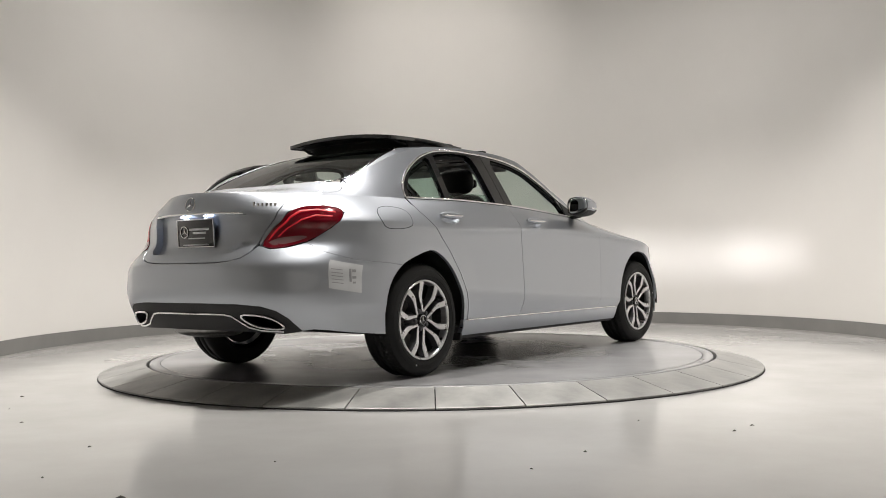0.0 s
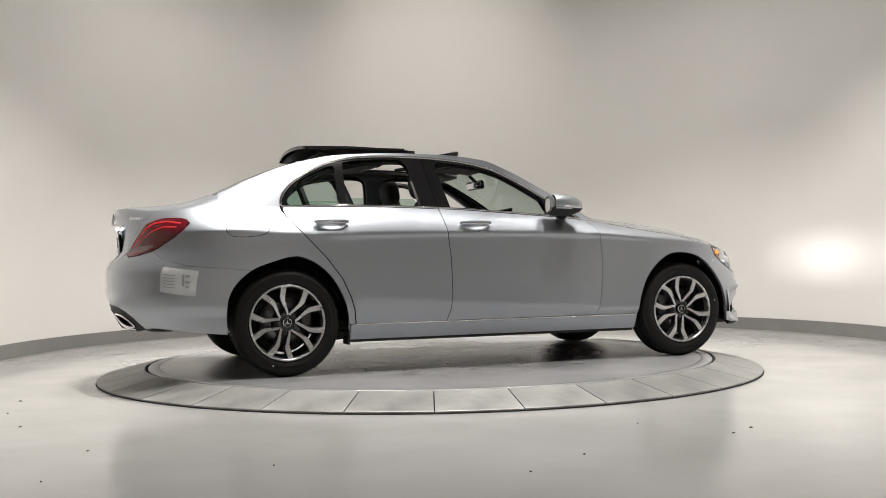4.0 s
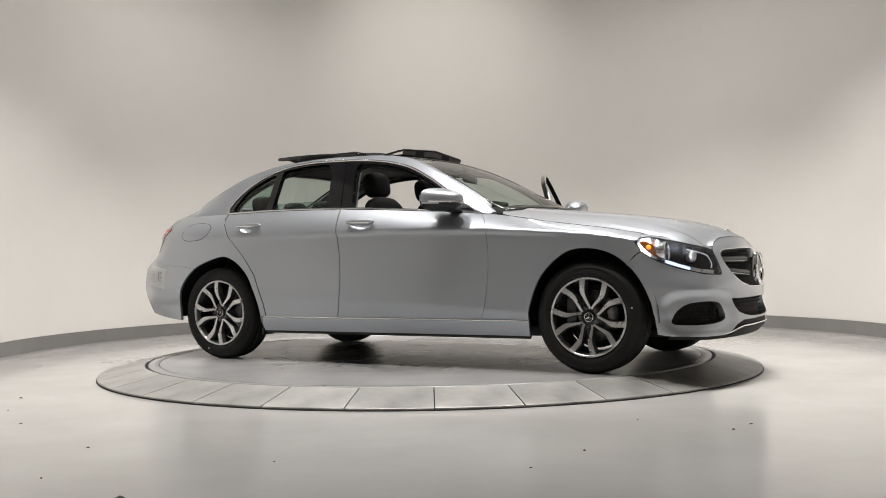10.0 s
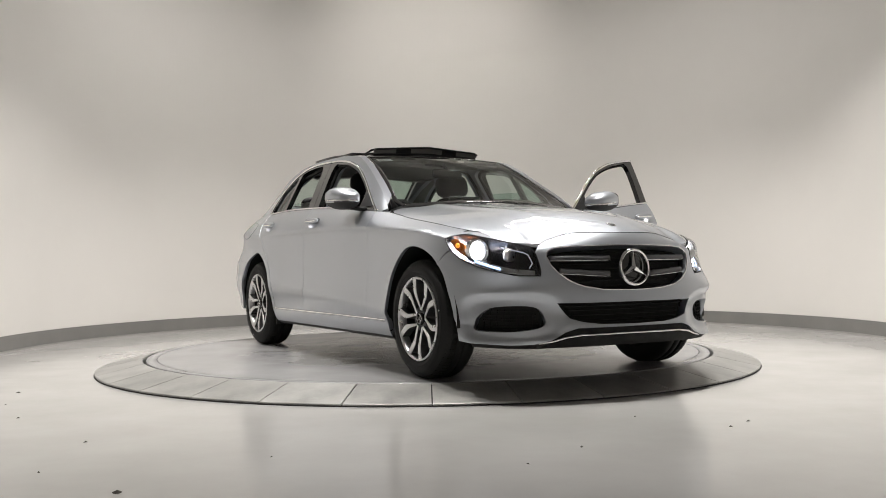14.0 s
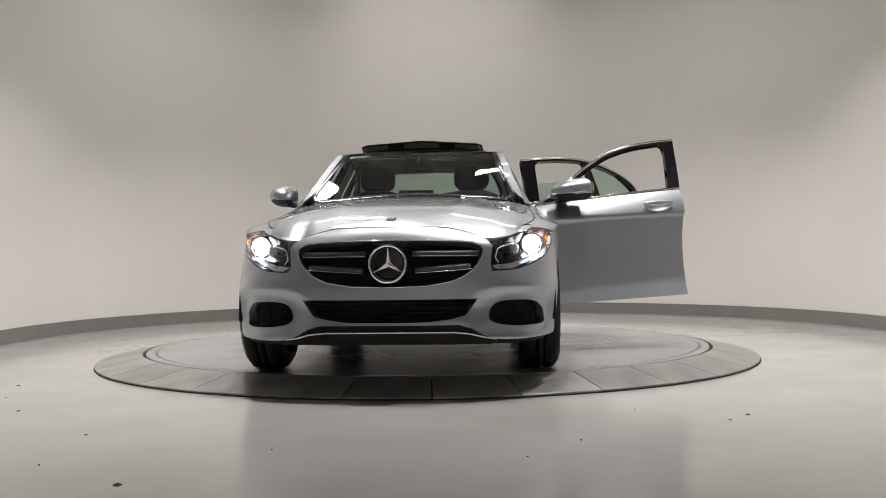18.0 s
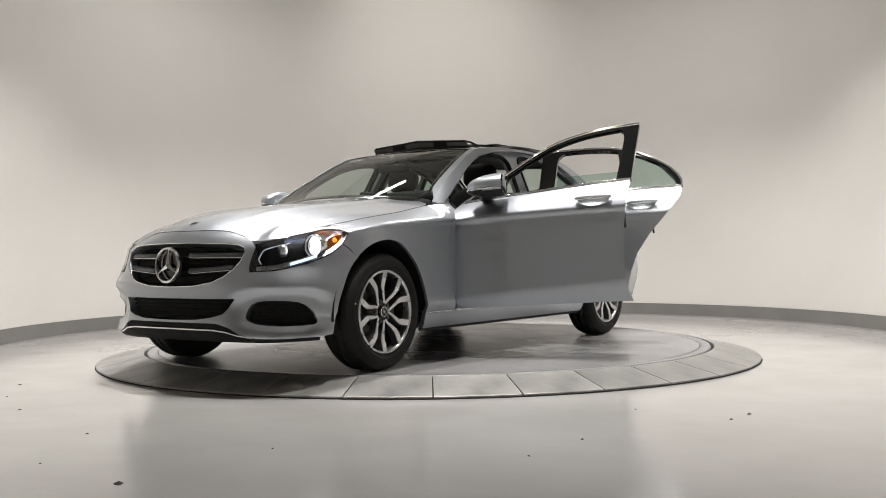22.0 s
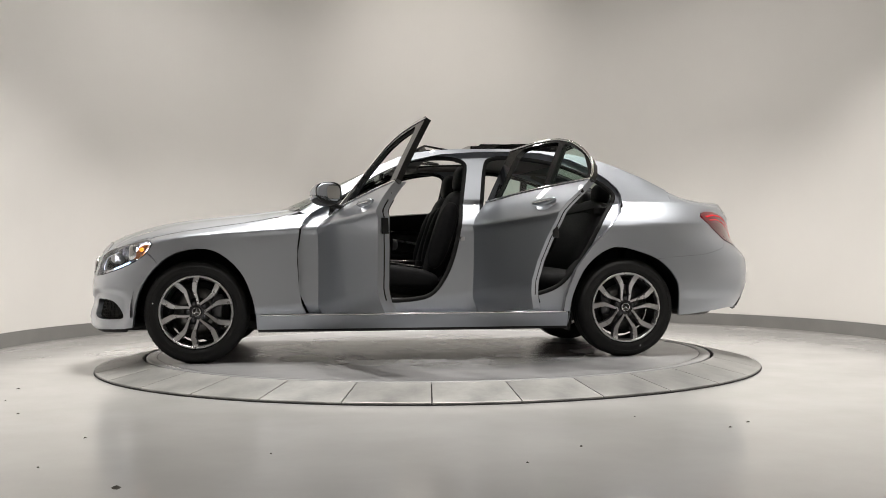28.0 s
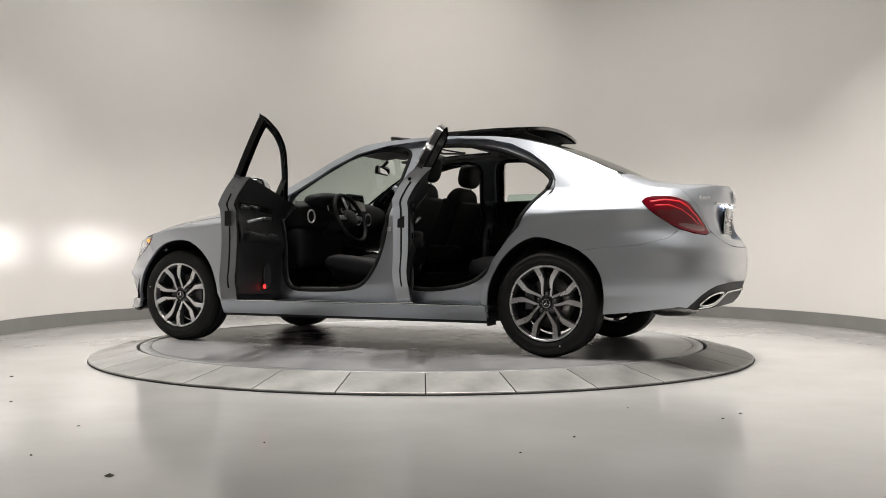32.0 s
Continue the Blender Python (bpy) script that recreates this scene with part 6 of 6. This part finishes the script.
panel("headliner", lining, [(0.0, 0.55), (-0.12, 0.56), (-1.1, 0.56), (-1.2, 0.45), (-1.2, -0.45), (-1.1, -0.56), (-0.12, -0.56), (0.0, -0.55)], M_LINER, car, 1, holes=[[(-0.12, 0.42), (-0.60, 0.42), (-0.60, -0.42), (-0.12, -0.42)]], res=0.06, depth=0.02)
for s in (1, -1):
    def pillar_in(x, z, s=s):
        p = green(x, z)
        return Vector((p.x, p.y - 0.05, p.z))
    cp = [(-1.43, 1.07), (-1.40, 1.13), (-1.25, 1.26), (-1.08, 1.33), (-1.08, 1.36), (-1.35, 1.28), (-1.60, 1.17), (-1.70, 1.08)]
    o = panel("pillar_trim", pillar_in, cp, M_LINER, car, s, res=0.05, depth=0)
    ap = [(0.66, 1.0), (0.36, 1.205), (0.15, 1.315), (0.0, 1.36), (0.02, 1.385), (0.2, 1.31), (0.4, 1.21), (0.70, 1.01)]
    panel("pillar_trim", pillar_in, ap, M_BLACK, car, s, res=0.05, depth=0.03)
    block("sun_visor", (0.0, s * 0.30, 1.358), (0.20, 0.36, 0.02), M_LINER, car, 0.008, (0, 8, 0), 3)
block("overhead_console", (-0.02, 0, 1.385), (0.20, 0.20, 0.035), M_LINER, car, 0.012, (0, 6, 0))
block("rear_view_mirror", (0.20, 0, 1.275), (0.03, 0.25, 0.065), M_PIANO, car, 0.02, (0, -8, 6), 4, "black rear-view mirror")
sweep("mirror_stalk", [(0.20, 0, 1.30), (0.15, 0, 1.345)], M_BLACK, car, 0.012, 0.012)


def seat(x, y, rear_view=False):
    """A front seat with bolsters, seams and headrest."""
    s = ball("front_seat", (x + 0.02, y, 0.50), (0.54, 0.52, 0.20), M_LEATHER, car, (0, -8, 0), 3.2, "black leather front seat")
    for k in (1, -1):
        ball("bolster", (x + 0.02, y + k * 0.235, 0.545), (0.52, 0.10, 0.15), M_LEATHER, s, (0, -8, 0), 2.6)
        ball("back_bolster", (x - 0.27, y + k * 0.215, 0.83), (0.14, 0.11, 0.48), M_LEATHER, s, (0, -18, 0), 2.6)
    ball("backrest", (x - 0.30, y, 0.83), (0.15, 0.48, 0.66), M_LEATHER, s, (0, -18, 0), 3.4)
    ball("headrest", (x - 0.435, y, 1.235), (0.12, 0.27, 0.185), M_LEATHER, s, (0, -10, 0), 3.0)
    for k in (1, -1):
        sweep("headrest_post", [(x - 0.41, y + k * 0.06, 1.10), (x - 0.43, y + k * 0.06, 1.19)], M_CHROME, s, 0.006, 0.006)
    block("seat_base", (x + 0.02, y, 0.38), (0.46, 0.44, 0.12), M_BLACK, s, 0.03)
    block("back_shell", (x - 0.365, y, 0.80), (0.04, 0.40, 0.50), M_BLACK, s, 0.02, (0, -18, 0))
    return s


seat(0.06, 0.36)
seat(0.06, -0.36)
bench = ball("rear_bench", (-0.98, 0, 0.50), (0.56, 1.28, 0.22), M_LEATHER, car, (0, -6, 0), 3.6, "black leather rear bench")
ball("rear_backrest", (-1.30, 0, 0.80), (0.20, 1.26, 0.62), M_LEATHER, bench, (0, -22, 0), 4.0)
for y in (0.38, 0, -0.38):
    ball("rear_headrest", (-1.39, y, 1.13 if y else 1.10), (0.11, 0.25, 0.15), M_LEATHER, bench, (0, -8, 0), 3.0)
# dashboard
dash = ball("dashboard", (0.66, 0, 0.90), (0.50, 1.36, 0.28), M_LEATHER, car, (0, 6, 0), 3.2, "black dashboard with round vents")
block("dash_lower", (0.66, 0, 0.68), (0.34, 1.34, 0.30), M_LEATHER, dash, 0.05)
ball("instrument_cowl", (0.47, 0.36, 1.02), (0.24, 0.42, 0.13), M_LEATHER, dash, (0, 4, 0), 3.0)
for y in (0.27, 0.45):
    v = [(0.375, y + 0.052 * math.cos(2 * math.pi * i / 24), 0.985 + 0.052 * math.sin(2 * math.pi * i / 24)) for i in range(24)]
    sweep("dial_ring", v, M_CHROME, dash, 0.004, 0.004, (1, 0, 0), True)
for y in (0.66, 0.16, 0.0, -0.16, -0.66):
    v = [(0.415, y + 0.045 * math.cos(2 * math.pi * i / 20), 0.905 + 0.045 * math.sin(2 * math.pi * i / 20)) for i in range(20)]
    sweep("air_vent", v, M_SATIN, dash, 0.006, 0.006, (1, 0, 0), True)
block("display", (0.43, 0.0, 1.03), (0.02, 0.24, 0.14), M_PIANO, dash, 0.008, (0, 12, 0), 3, "black centre display")
block("console", (0.20, 0, 0.56), (0.80, 0.22, 0.20), M_PIANO, car, 0.04, (0, -8, 0), 3, "gloss black centre console")
sweep("console_trim", [(0.45, 0.11, 0.73), (0.10, 0.115, 0.655), (-0.20, 0.115, 0.65)], M_CHROME, car, 0.006, 0.006)
block("console_armrest", (-0.28, 0, 0.64), (0.30, 0.21, 0.12), M_LEATHER, car, 0.03)
# steering wheel
m = pose(0.27, 0.36, 0.90, 0, -66, 0)
ringp = [m @ Vector((0.185 * math.cos(g), 0.185 * math.sin(g), 0)) for g in np.linspace(0, 2 * math.pi, 40, endpoint=False)]
sw = sweep("steering_wheel", ringp, M_LEATHER, car, 0.016, 0.016, m.to_3x3() @ Vector((0, 0, 1)), True, label="black leather steering wheel with silver spokes")
ball("airbag", m @ Vector((0, 0, 0)), (0.13, 0.15, 0.05), M_BLACK, sw, (0, -66, 0), 2.8)
for g in (0, 180, 270):
    a = radians(g + 90)
    sweep("wheel_spoke", [m @ Vector((0.06 * math.cos(a), 0.06 * math.sin(a), 0.005)), m @ Vector((0.18 * math.cos(a), 0.18 * math.sin(a), 0))], M_SATIN, sw, 0.018, 0.006, m.to_3x3() @ Vector((0, 0, 1)))
sweep("steering_column", [m @ Vector((0, 0, -0.02)), m @ Vector((0, 0, -0.25))], M_BLACK, sw, 0.05, 0.05)
block("mirror_face", (0.183, 0, 1.275), (0.004, 0.225, 0.05), M_MIRROR, car, 0.0015, (0, -8, 6), 2, "rear-view mirror glass")


# heading of the car, in degrees, as the disc turns
spin = smooth_curve((0, 52.3), (3, 27.75), (6, 2.7), (10, -30.0), (14, -62.1), (17, -86.1), (20, -110.0), (23, -134.0), (28, -174.05), (32, -206.17))


def motions():
    walk(car, [(t, pose(0, 0, DISC, 0, 0, spin(t)) @ pose(0.169, -0.033, 0)) for t in np.arange(0, 32.01, 2.0)])
    walk(turntable, [(t, pose(0, 0, 0, 0, 0, spin(t))) for t in np.arange(0, 32.01, 2.0)])


motions()
